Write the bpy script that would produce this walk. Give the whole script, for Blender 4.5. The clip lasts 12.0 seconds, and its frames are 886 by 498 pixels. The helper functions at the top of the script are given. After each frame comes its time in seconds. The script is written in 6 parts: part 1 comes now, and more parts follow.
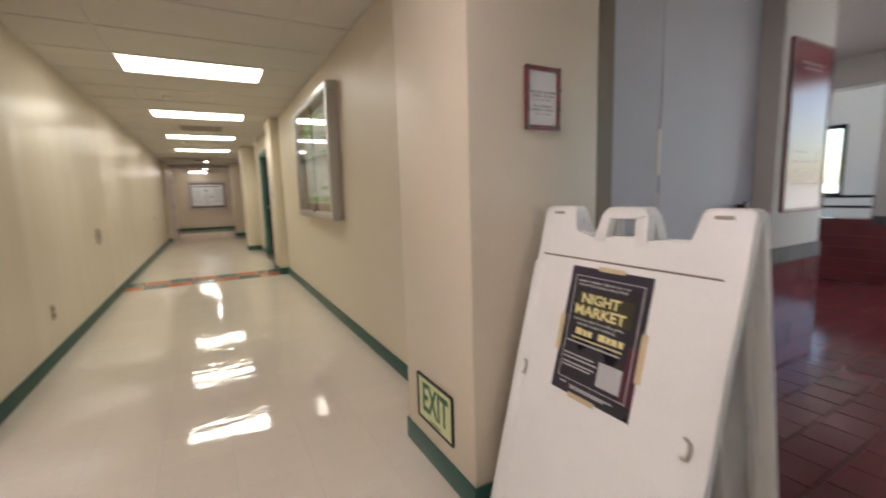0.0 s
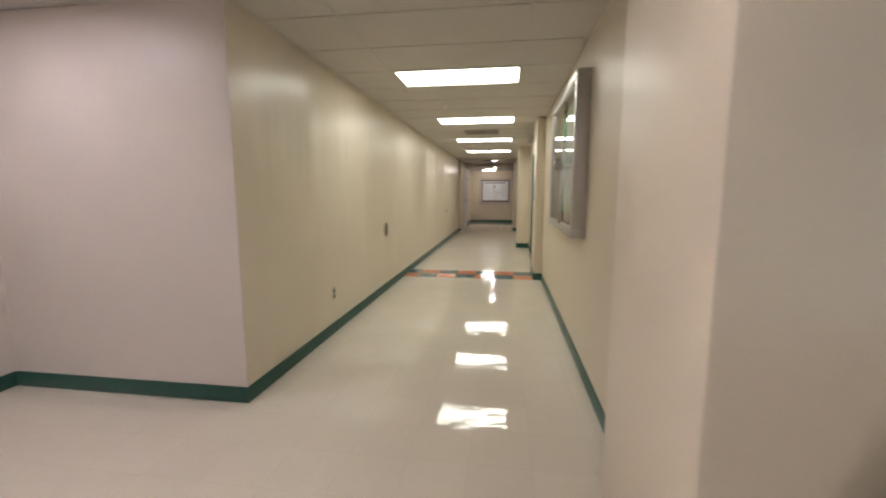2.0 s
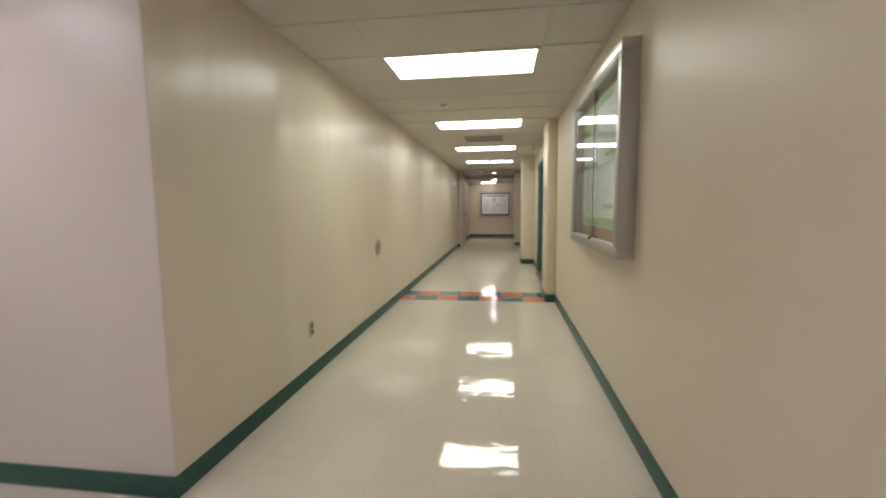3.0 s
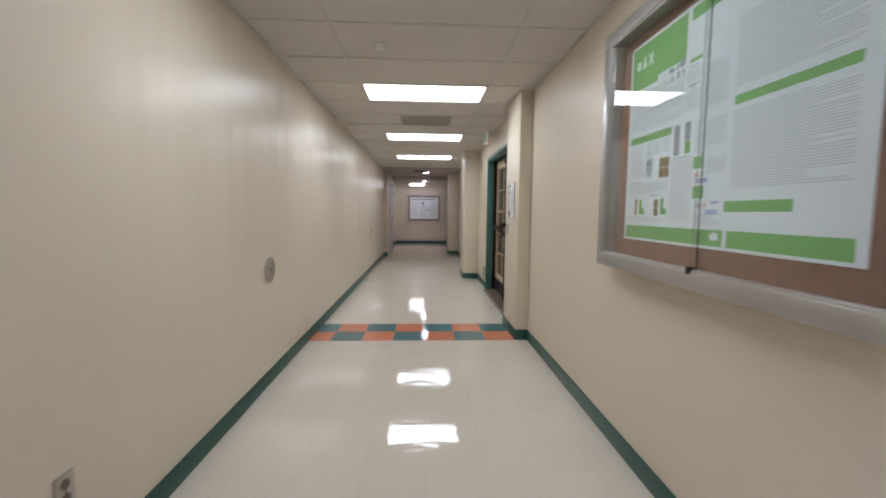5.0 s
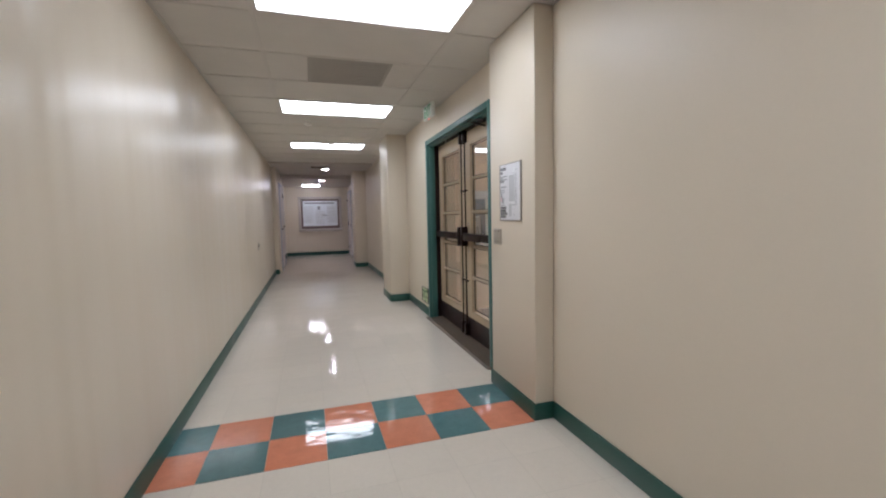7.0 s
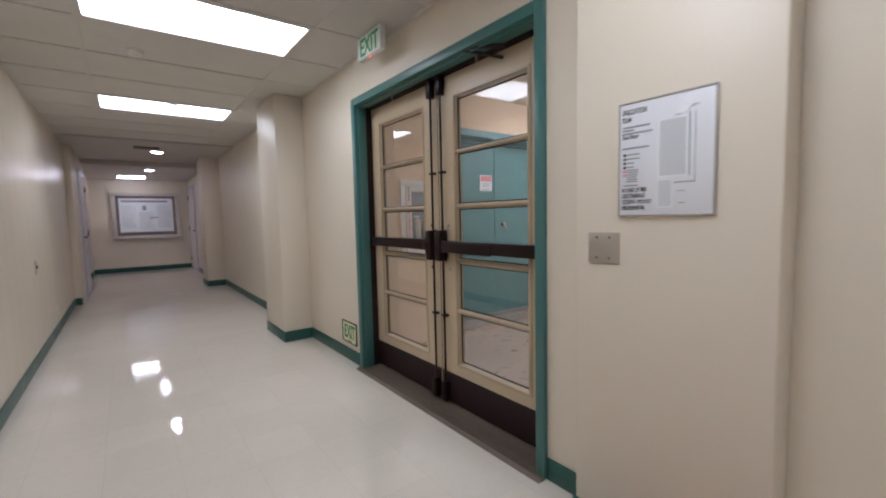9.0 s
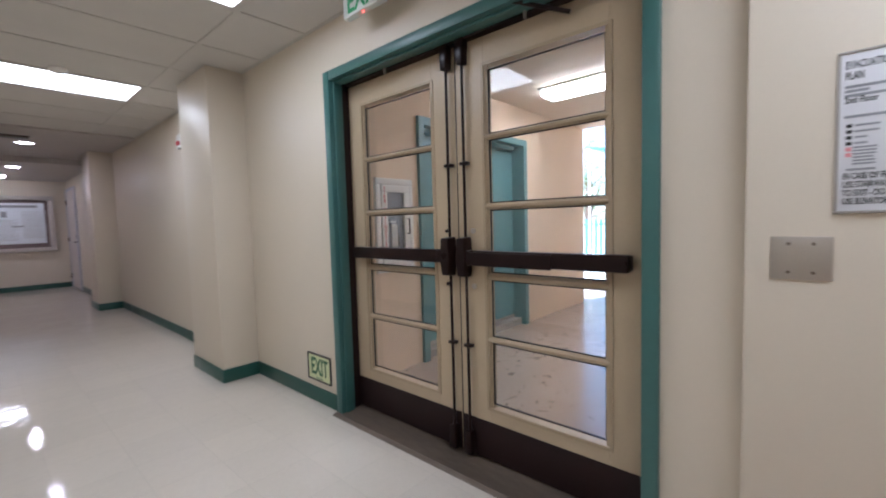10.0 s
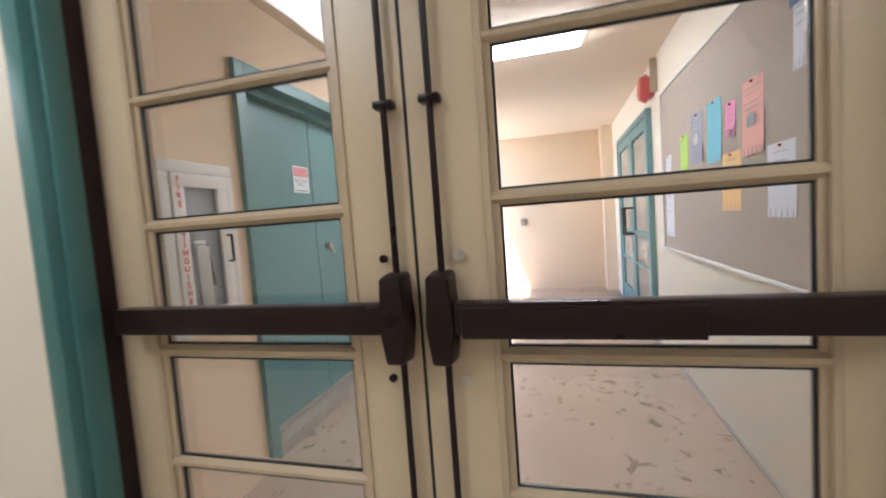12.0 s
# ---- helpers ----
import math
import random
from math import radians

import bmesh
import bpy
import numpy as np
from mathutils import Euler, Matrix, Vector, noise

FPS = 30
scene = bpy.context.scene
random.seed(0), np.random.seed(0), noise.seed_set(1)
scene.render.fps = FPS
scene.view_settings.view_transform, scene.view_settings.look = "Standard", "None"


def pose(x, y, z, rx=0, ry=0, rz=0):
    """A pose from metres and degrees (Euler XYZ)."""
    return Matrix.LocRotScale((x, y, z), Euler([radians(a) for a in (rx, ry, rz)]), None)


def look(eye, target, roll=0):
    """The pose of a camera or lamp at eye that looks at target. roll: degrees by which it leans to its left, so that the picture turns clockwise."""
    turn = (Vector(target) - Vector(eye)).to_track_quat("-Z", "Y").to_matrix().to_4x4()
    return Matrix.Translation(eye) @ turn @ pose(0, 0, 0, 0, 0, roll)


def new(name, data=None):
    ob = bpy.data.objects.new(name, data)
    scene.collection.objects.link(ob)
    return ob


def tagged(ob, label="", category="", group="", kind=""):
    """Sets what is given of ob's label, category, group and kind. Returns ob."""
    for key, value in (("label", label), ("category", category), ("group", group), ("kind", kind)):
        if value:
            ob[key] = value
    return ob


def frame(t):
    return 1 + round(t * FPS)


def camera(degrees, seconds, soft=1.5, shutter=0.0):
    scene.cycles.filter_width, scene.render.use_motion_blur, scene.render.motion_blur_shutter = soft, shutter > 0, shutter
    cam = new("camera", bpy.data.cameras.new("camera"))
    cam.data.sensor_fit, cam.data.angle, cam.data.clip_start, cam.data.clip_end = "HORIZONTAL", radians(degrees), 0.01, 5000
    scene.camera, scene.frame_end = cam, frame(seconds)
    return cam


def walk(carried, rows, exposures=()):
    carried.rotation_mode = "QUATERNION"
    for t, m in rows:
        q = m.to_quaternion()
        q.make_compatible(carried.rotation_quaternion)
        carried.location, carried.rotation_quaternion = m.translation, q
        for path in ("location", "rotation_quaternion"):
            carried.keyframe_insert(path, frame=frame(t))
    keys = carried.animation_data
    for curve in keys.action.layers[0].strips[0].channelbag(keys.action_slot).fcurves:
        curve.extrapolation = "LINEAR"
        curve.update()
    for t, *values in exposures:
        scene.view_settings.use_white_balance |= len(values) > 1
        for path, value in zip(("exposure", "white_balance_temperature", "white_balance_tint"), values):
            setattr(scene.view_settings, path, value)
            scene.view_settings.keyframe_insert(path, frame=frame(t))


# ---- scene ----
cam = camera(92.8, 12.0, soft=2.0, shutter=0.4)
PATH = [
    (0, (0.433, 0.163, 1.198), (1.387, 1.902, 0.938), -1.7),
    (0.5, (0.667, 0.293, 1.21), (1.154, 2.217, 0.968), -1.6),
    (1, (0.817, 0.419, 1.3), (1.075, 2.382, 1.017), -0.5),
    (1.5, (0.942, 0.555, 1.331), (0.99, 2.536, 1.062), 0.4),
    (2, (0.897, 0.702, 1.319), (0.609, 2.663, 1.056), -0.0),
    (2.5, (0.867, 1.043, 1.291), (0.454, 2.987, 1.071), -0.2),
    (3, (0.752, 1.426, 1.291), (0.475, 3.397, 1.095), -0.6),
    (3.5, (0.707, 1.846, 1.282), (0.603, 3.835, 1.094), -0.2),
    (5.5, (0.309, 3.58, 1.25), (0.483, 5.566, 1.091), 0.4),
    (6, (0.228, 4.083, 1.242), (0.532, 6.055, 1.102), -0.1),
    (6.5, (0.196, 4.552, 1.27), (0.625, 6.501, 1.13), -0.9),
    (7, (0.098, 5.002, 1.241), (0.693, 6.905, 1.085), -1.2),
    (7.5, (0.063, 5.465, 1.205), (0.807, 7.315, 1.045), -1.6),
    (9.5, (-0.032, 7.256, 1.215), (1.303, 8.739, 1.07), -1.2),
    (10, (-0.041, 7.655, 1.207), (1.442, 8.991, 1.078), -1.6),
    (10.5, (0.039, 8.081, 1.243), (1.719, 9.16, 1.128), -2.8),
    (11, (0.124, 8.393, 1.278), (1.934, 9.23, 1.123), -4.0),
    (11.5, (0.401, 8.616, 1.272), (2.296, 9.241, 1.143), -4.7),
    (12, (0.724, 8.722, 1.234), (2.649, 9.248, 1.099), -4.2),
]
SKY, SUN = 0.15, 5.0
TROFFER, TROFFER_COL, CAN, CAN_ALCOVE, CAN_FAR, END, TUBE = 2.2, (1.0, 0.985, 0.91), 76.0, 40.0, 18.0, 5.4, 5.2
# Strengths of unseen fill lamps added in the lobby and at the corridor's mouth.
FILL_LOBBY = 34.0
FILL_SOUTH = 24.0
FILL_WEST = 52.0
EXPOSURES = [(0.0, 2.16, 6800, 9), (1.5, 2.11, 6780, 8), (2.5, 2.09, 6400, 6), (3.0, 2.1, 6380, 5), (3.6, 2.09, 5930, 6), (5.5, 2.0, 5620, 15), (7.5, 1.97, 5480, 16), (9.5, 1.95, 5400, 18), (10.5, 2.08, 5230, 17), (11.0, 2.2, 5480, 13), (12.0, 2.36, 5580, 14)]
walk(cam, [(t, look(eye, target, roll)) for t, eye, target, roll in PATH], EXPOSURES)

# ---------------------------------------------------------------- world and sun
SUN_WAY = Vector((0.9, -0.58, -1.9)).normalized()
world = bpy.data.worlds.new("world")
scene.world = world
world.use_nodes = True
wn = world.node_tree.nodes
sky = wn.new("ShaderNodeTexSky")
sky.sky_type = "NISHITA"
sky.sun_disc = False
sky.sun_elevation = math.asin(-SUN_WAY.z)
sky.sun_rotation = math.atan2(-SUN_WAY.x, -SUN_WAY.y)
wn["Background"].inputs["Strength"].default_value = SKY
world.node_tree.links.new(sky.outputs[0], wn["Background"].inputs["Color"])
sun = new("sun", bpy.data.lights.new("sun", "SUN"))
sun.data.energy, sun.data.angle, sun.data.color = SUN, radians(0.5), (1.0, 0.95, 0.87)
sun.matrix_world = look((0, 0, 20), Vector((0, 0, 20)) + SUN_WAY)

# ---------------------------------------------------------------- materials


def node_mat(name):
    m = bpy.data.materials.new(name)
    m.use_nodes = True
    nt = m.node_tree
    return m, nt, nt.nodes["Principled BSDF"], nt.links


def mat(name, col, rough=0.5, metal=0.0, var=0.1, scale=3.0, fine=90.0, bump=0.05, rvar=0.12, spec=0.5, rnd=0.0, stretch=(1, 1, 1)):
    """Paint, metal, plastic: a colour with variation at two scales, uneven gloss and fine relief."""
    m, nt, p, ln = node_mat(name)
    n = nt.nodes
    tc = n.new("ShaderNodeTexCoord")
    mp = n.new("ShaderNodeMapping")
    mp.inputs["Scale"].default_value = stretch
    ln.new(tc.outputs["Object"], mp.inputs[0])
    big, small = n.new("ShaderNodeTexNoise"), n.new("ShaderNodeTexNoise")
    big.inputs["Scale"].default_value, big.inputs["Detail"].default_value = scale, 5
    small.inputs["Scale"].default_value, small.inputs["Detail"].default_value = fine, 3
    ln.new(mp.outputs[0], big.inputs["Vector"])
    ln.new(mp.outputs[0], small.inputs["Vector"])
    mix = n.new("ShaderNodeMath")
    mix.operation = "MULTIPLY_ADD"
    ln.new(big.outputs["Fac"], mix.inputs[0])
    mix.inputs[1].default_value = 0.65
    half = n.new("ShaderNodeMath")
    half.operation = "MULTIPLY"
    ln.new(small.outputs["Fac"], half.inputs[0])
    half.inputs[1].default_value = 0.35
    ln.new(half.outputs[0], mix.inputs[2])
    ramp = n.new("ShaderNodeMapRange")
    ln.new(mix.outputs[0], ramp.inputs["Value"])
    ramp.inputs["From Min"].default_value, ramp.inputs["From Max"].default_value = 0.25, 0.75
    ramp.inputs["To Min"].default_value, ramp.inputs["To Max"].default_value = 1 - var, 1 + var
    fac = ramp.outputs[0]
    if rnd:
        info = n.new("ShaderNodeObjectInfo")
        rr = n.new("ShaderNodeMapRange")
        ln.new(info.outputs["Random"], rr.inputs["Value"])
        rr.inputs["To Min"].default_value, rr.inputs["To Max"].default_value = 1 - rnd, 1 + rnd
        mul = n.new("ShaderNodeMath")
        mul.operation = "MULTIPLY"
        ln.new(fac, mul.inputs[0])
        ln.new(rr.outputs[0], mul.inputs[1])
        fac = mul.outputs[0]
    vm = n.new("ShaderNodeVectorMath")
    vm.operation = "SCALE"
    vm.inputs[0].default_value = col
    ln.new(fac, vm.inputs["Scale"])
    ln.new(vm.outputs[0], p.inputs["Base Color"])
    rm = n.new("ShaderNodeMapRange")
    ln.new(big.outputs["Fac"], rm.inputs["Value"])
    rm.inputs["From Min"].default_value, rm.inputs["From Max"].default_value = 0.3, 0.7
    rm.inputs["To Min"].default_value, rm.inputs["To Max"].default_value = max(0.02, rough * (1 - rvar)), min(1, rough * (1 + rvar))
    ln.new(rm.outputs[0], p.inputs["Roughness"])
    p.inputs["Metallic"].default_value = metal
    p.inputs["Specular IOR Level"].default_value = spec
    if bump:
        b = n.new("ShaderNodeBump")
        b.inputs["Strength"].default_value, b.inputs["Distance"].default_value = bump, 0.004
        ln.new(small.outputs["Fac"], b.inputs["Height"])
        ln.new(b.outputs[0], p.inputs["Normal"])
    return m


def glow(name, col, strength):
    m, nt, p, ln = node_mat(name)
    p.inputs["Base Color"].default_value = (0.8, 0.8, 0.8, 1)
    p.inputs["Emission Color"].default_value = (*col, 1)
    p.inputs["Emission Strength"].default_value = strength
    return m


def glass_mat(name, tint=(0.96, 0.98, 0.97)):
    m, nt, p, ln = node_mat(name)
    p.inputs["Base Color"].default_value = (*tint, 1)
    p.inputs["Transmission Weight"].default_value = 1
    p.inputs["Roughness"].default_value = 0.0
    p.inputs["IOR"].default_value = 1.45
    return m


def wax(nt, p):
    """Uneven wax: each vinyl tile a little out of level, with ripples drawn across the corridor."""
    n, ln = nt.nodes, nt.links
    geo, mp = n.new("ShaderNodeNewGeometry"), n.new("ShaderNodeMapping")
    mp.inputs["Scale"].default_value = (4.5, 13.0, 1.0)
    ln.new(geo.outputs["Position"], mp.inputs[0])
    wav, fine = n.new("ShaderNodeTexNoise"), n.new("ShaderNodeTexNoise")
    wav.inputs["Scale"].default_value, wav.inputs["Detail"].default_value = 1.0, 2
    ln.new(mp.outputs[0], wav.inputs["Vector"])
    fine.inputs["Scale"].default_value, fine.inputs["Detail"].default_value = 4.5, 3
    ln.new(geo.outputs["Position"], fine.inputs["Vector"])
    both = n.new("ShaderNodeMath")
    both.operation = "MULTIPLY_ADD"
    ln.new(wav.outputs["Fac"], both.inputs[0])
    both.inputs[1].default_value = 0.55
    ln.new(fine.outputs["Fac"], both.inputs[2])
    b = n.new("ShaderNodeBump")
    b.inputs["Strength"].default_value, b.inputs["Distance"].default_value = 0.42, 0.004
    ln.new(both.outputs[0], b.inputs["Height"])
    ln.new(b.outputs[0], p.inputs["Normal"])


def floor_mat(name):
    """Waxed vinyl tiles 305 mm: marbled cream, hair-thin joints, a slightly wavy gloss."""
    m, nt, p, ln = node_mat(name)
    n = nt.nodes
    tc = n.new("ShaderNodeTexCoord")
    mp = n.new("ShaderNodeMapping")
    mp.inputs["Location"].default_value = (0.172, 0.13, 0)
    ln.new(tc.outputs["Object"], mp.inputs[0])
    br = n.new("ShaderNodeTexBrick")
    br.offset, br.squash = 0.0, 1.0
    br.inputs["Scale"].default_value = 1.0
    br.inputs["Brick Width"].default_value = br.inputs["Row Height"].default_value = 0.305
    br.inputs["Mortar Size"].default_value = 0.0012
    br.inputs["Mortar Smooth"].default_value = 0.3
    br.inputs["Color1"].default_value = (0.70, 0.64, 0.55, 1)
    br.inputs["Color2"].default_value = (0.67, 0.615, 0.53, 1)
    br.inputs["Mortar"].default_value = (0.59, 0.54, 0.46, 1)
    ln.new(mp.outputs[0], br.inputs["Vector"])
    marb = n.new("ShaderNodeTexNoise")
    marb.inputs["Scale"].default_value, marb.inputs["Detail"].default_value, marb.inputs["Distortion"].default_value = 26, 6, 1.6
    ln.new(tc.outputs["Object"], marb.inputs["Vector"])
    dirt = n.new("ShaderNodeTexNoise")
    dirt.inputs["Scale"].default_value, dirt.inputs["Detail"].default_value = 0.9, 6
    ln.new(tc.outputs["Object"], dirt.inputs["Vector"])
    add = n.new("ShaderNodeMath")
    add.operation = "ADD"
    ln.new(marb.outputs["Fac"], add.inputs[0])
    ln.new(dirt.outputs["Fac"], add.inputs[1])
    rg = n.new("ShaderNodeMapRange")
    ln.new(add.outputs[0], rg.inputs["Value"])
    rg.inputs["From Min"].default_value, rg.inputs["From Max"].default_value = 0.6, 1.4
    rg.inputs["To Min"].default_value, rg.inputs["To Max"].default_value = 0.96, 1.04
    vm = n.new("ShaderNodeVectorMath")
    vm.operation = "SCALE"
    ln.new(br.outputs["Color"], vm.inputs[0])
    ln.new(rg.outputs[0], vm.inputs["Scale"])
    ln.new(vm.outputs[0], p.inputs["Base Color"])
    rr = n.new("ShaderNodeMapRange")
    ln.new(dirt.outputs["Fac"], rr.inputs["Value"])
    rr.inputs["From Min"].default_value, rr.inputs["From Max"].default_value = 0.3, 0.7
    rr.inputs["To Min"].default_value, rr.inputs["To Max"].default_value = 0.02, 0.065
    ln.new(rr.outputs[0], p.inputs["Roughness"])
    p.inputs["Specular IOR Level"].default_value = 0.6
    wax(nt, p)
    return m


def concrete_mat(name, col):
    """Outdoor concrete with trodden stains."""
    m, nt, p, ln = node_mat(name)
    n = nt.nodes
    tc = n.new("ShaderNodeTexCoord")
    a, c, d = (n.new("ShaderNodeTexNoise") for _ in range(3))
    for t, s, k in ((a, 1.1, 5), (c, 60, 4), (d, 12.0, 3.5)):
        t.inputs["Scale"].default_value, t.inputs["Detail"].default_value = s, k
        ln.new(tc.outputs["Object"], t.inputs["Vector"])
    spots = n.new("ShaderNodeMapRange")
    tread = n.new("ShaderNodeMath")
    tread.operation = "MULTIPLY_ADD"
    ln.new(a.outputs["Fac"], tread.inputs[0])
    tread.inputs[1].default_value = 0.45
    ln.new(d.outputs["Fac"], tread.inputs[2])
    ln.new(tread.outputs[0], spots.inputs["Value"])
    spots.inputs["From Min"].default_value, spots.inputs["From Max"].default_value = 0.84, 0.89
    spots.inputs["To Min"].default_value, spots.inputs["To Max"].default_value = 1.0, 0.58
    d.inputs["Distortion"].default_value = 0.6
    soft = n.new("ShaderNodeMath")
    soft.operation = "MULTIPLY_ADD"
    ln.new(c.outputs["Fac"], soft.inputs[0])
    soft.inputs[1].default_value, soft.inputs[2].default_value = 0.18, 0.41
    g = n.new("ShaderNodeMath")
    g.operation = "ADD"
    ln.new(a.outputs["Fac"], g.inputs[0])
    ln.new(soft.outputs[0], g.inputs[1])
    rg = n.new("ShaderNodeMapRange")
    ln.new(g.outputs[0], rg.inputs["Value"])
    rg.inputs["From Min"].default_value, rg.inputs["From Max"].default_value = 0.7, 1.3
    rg.inputs["To Min"].default_value, rg.inputs["To Max"].default_value = 0.84, 1.14
    mul = n.new("ShaderNodeMath")
    mul.operation = "MULTIPLY"
    ln.new(rg.outputs[0], mul.inputs[0])
    ln.new(spots.outputs[0], mul.inputs[1])
    vm = n.new("ShaderNodeVectorMath")
    vm.operation = "SCALE"
    vm.inputs[0].default_value = col
    ln.new(mul.outputs[0], vm.inputs["Scale"])
    ln.new(vm.outputs[0], p.inputs["Base Color"])
    p.inputs["Roughness"].default_value = 0.20
    p.inputs["Specular IOR Level"].default_value = 0.6
    b = n.new("ShaderNodeBump")
    b.inputs["Strength"].default_value, b.inputs["Distance"].default_value = 0.05, 0.004
    ln.new(c.outputs["Fac"], b.inputs["Height"])
    ln.new(b.outputs[0], p.inputs["Normal"])
    return m


M_WALL = mat("cream_wall_paint", (0.69, 0.613, 0.493), 0.42, var=0.03, scale=1.2, fine=110, bump=0.03, rvar=0.0)


def wavy(m, along, strength):
    """Adds the long upright swells of a plastered stud wall to a material."""
    nt = m.node_tree
    n, ln = nt.nodes, nt.links
    tc, mp, nz, b = (n.new(k) for k in ("ShaderNodeTexCoord", "ShaderNodeMapping", "ShaderNodeTexNoise", "ShaderNodeBump"))
    mp.inputs["Scale"].default_value = along
    nz.inputs["Scale"].default_value, nz.inputs["Detail"].default_value = 1.0, 2
    ln.new(tc.outputs["Object"], mp.inputs[0])
    ln.new(mp.outputs[0], nz.inputs["Vector"])
    b.inputs["Strength"].default_value, b.inputs["Distance"].default_value = strength, 0.03
    ln.new(nz.outputs["Fac"], b.inputs["Height"])
    old = nt.nodes["Principled BSDF"].inputs["Normal"]
    if old.links:
        ln.new(old.links[0].from_socket, b.inputs["Normal"])
    ln.new(b.outputs[0], old)
    return m


M_WALL_W = wavy(mat("cream_wall_paint_on_studs", (0.69, 0.613, 0.493), 0.31, var=0.03, scale=1.2, fine=110, bump=0.03, rvar=0.0), (0.5, 2.3, 0.04), 1.35)
M_LOBBY = mat("grey_wall_paint", (0.62, 0.60, 0.58), 0.5, var=0.04, scale=1.2, fine=160, bump=0.1)
# Even mauve-beige tone for the alcove walls, pinker than the corridor cream.
M_WALL2 = mat("pale_mauve_wall", (0.66, 0.595, 0.55), 0.38, var=0.03, scale=1.2, fine=110, bump=0.03, rvar=0.0)
M_WHITEWALL = mat("white_wall_paint", (0.78, 0.78, 0.77), 0.6, var=0.03, scale=1.0, fine=120, bump=0.08)
M_CEIL = mat("ceiling_tile", (0.64, 0.61, 0.56), 0.9, var=0.05, scale=5, fine=240, bump=0.5)
M_GRID = mat("ceiling_grid_paint", (0.60, 0.57, 0.52), 0.5, var=0.03)
M_GYP = mat("gypsum_ceiling_paint", (0.52, 0.48, 0.44), 0.6, var=0.04, scale=1.5, fine=140, bump=0.1)
M_FLOOR = floor_mat("waxed_vinyl_floor")
M_TEAL_T = mat("teal_vinyl_tile", (0.10, 0.20, 0.21), 0.05, var=0.14, scale=14, fine=60, bump=0, rnd=0.10, spec=0.6)
M_CORAL_T = mat("coral_vinyl_tile", (0.62, 0.23, 0.13), 0.05, var=0.12, scale=14, fine=60, bump=0, rnd=0.08, spec=0.6)
for m in (M_TEAL_T, M_CORAL_T):
    wax(m.node_tree, m.node_tree.nodes["Principled BSDF"])
M_BASE = mat("green_rubber_base", (0.022, 0.085, 0.066), 0.38, var=0.18, scale=4, fine=60, bump=0.08)
M_TEAL = mat("teal_gloss_paint", (0.056, 0.152, 0.138), 0.36, var=0.1, scale=4, fine=70, bump=0.08)
M_TEAL_O = mat("teal_door_paint", (0.125, 0.265, 0.265), 0.42, var=0.08, scale=3, fine=70, bump=0.08)
M_DOOR = mat("tan_door_paint", (0.51, 0.405, 0.265), 0.38, var=0.06, scale=5, fine=80, bump=0.1)
M_BEAD = mat("tan_bead_paint", (0.43, 0.335, 0.215), 0.34, var=0.07, scale=6, fine=80, bump=0.06)
M_BRONZE = mat("dark_bronze", (0.014, 0.006, 0.0055), 0.30, var=0.2, scale=9, fine=120, bump=0.03, spec=0.22)
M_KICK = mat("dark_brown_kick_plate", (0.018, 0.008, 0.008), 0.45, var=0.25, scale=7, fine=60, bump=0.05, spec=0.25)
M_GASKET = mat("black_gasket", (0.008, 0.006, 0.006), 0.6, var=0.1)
M_SILL = mat("worn_bronze_threshold", (0.15, 0.115, 0.085), 0.5, metal=0.3, var=0.4, scale=8, fine=70, bump=0.1, stretch=(1, 0.2, 1))
M_GLASS = glass_mat("clear_glass")
# Grey tint stands in for the haze and dimness behind the case glass.
M_CASEGLASS = glass_mat("haze_tinted_case_glass", (0.86, 0.90, 0.89))
M_ALU = mat("anodised_aluminium", (0.52, 0.51, 0.50), 0.38, metal=0.85, var=0.06, scale=4, fine=200, bump=0.03, stretch=(1, 1, 0.15))
M_STEEL = mat("brushed_steel", (0.52, 0.48, 0.43), 0.38, metal=0.9, var=0.08, scale=5, fine=200, bump=0.03)
M_CORK = mat("brown_cork", (0.26, 0.13, 0.075), 0.85, var=0.25, scale=25, fine=220, bump=0.3)
M_PAPER = mat("white_paper", (0.78, 0.79, 0.80), 0.6, var=0.02, scale=4, bump=0.02)
M_GREEN = mat("green_print", (0.20, 0.43, 0.11), 0.5, var=0.05)
M_TEXT = mat("grey_print", (0.30, 0.31, 0.33), 0.6, var=0.05)
M_PALE = mat("pale_print", (0.55, 0.56, 0.57), 0.6, var=0.05)
M_INK = mat("black_ink", (0.02, 0.02, 0.02), 0.5, var=0.05)
M_BROWNP = mat("brown_print", (0.30, 0.19, 0.07), 0.6, var=0.2, scale=60)
M_PINKP = mat("pink_print", (0.75, 0.30, 0.33), 0.6, var=0.05)
M_LILACP = mat("lilac_print", (0.42, 0.42, 0.66), 0.6, var=0.05)
M_SIGN = mat("white_sign_plastic", (0.88, 0.88, 0.86), 0.40, var=0.05, scale=4, fine=120, bump=0.06)
M_GROOVE = mat("dark_brown_matte", (0.16, 0.12, 0.09), 0.7, var=0.2)
M_POSTER = mat("dark_poster_print", (0.025, 0.021, 0.03), 0.3, var=0.35, scale=9, fine=40, bump=0.01)
M_POSTER2 = mat("plum_poster_print", (0.035, 0.027, 0.045), 0.3, var=0.2, scale=9)
M_CRIMSON = mat("crimson_print", (0.09, 0.018, 0.03), 0.35, var=0.2)
M_YELLOW = mat("pale_yellow_print", (0.85, 0.78, 0.38), 0.4, var=0.06)
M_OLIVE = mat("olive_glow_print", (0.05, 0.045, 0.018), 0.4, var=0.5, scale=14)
M_TAPE = mat("masking_tape", (0.70, 0.58, 0.37), 0.6, var=0.1, scale=30)
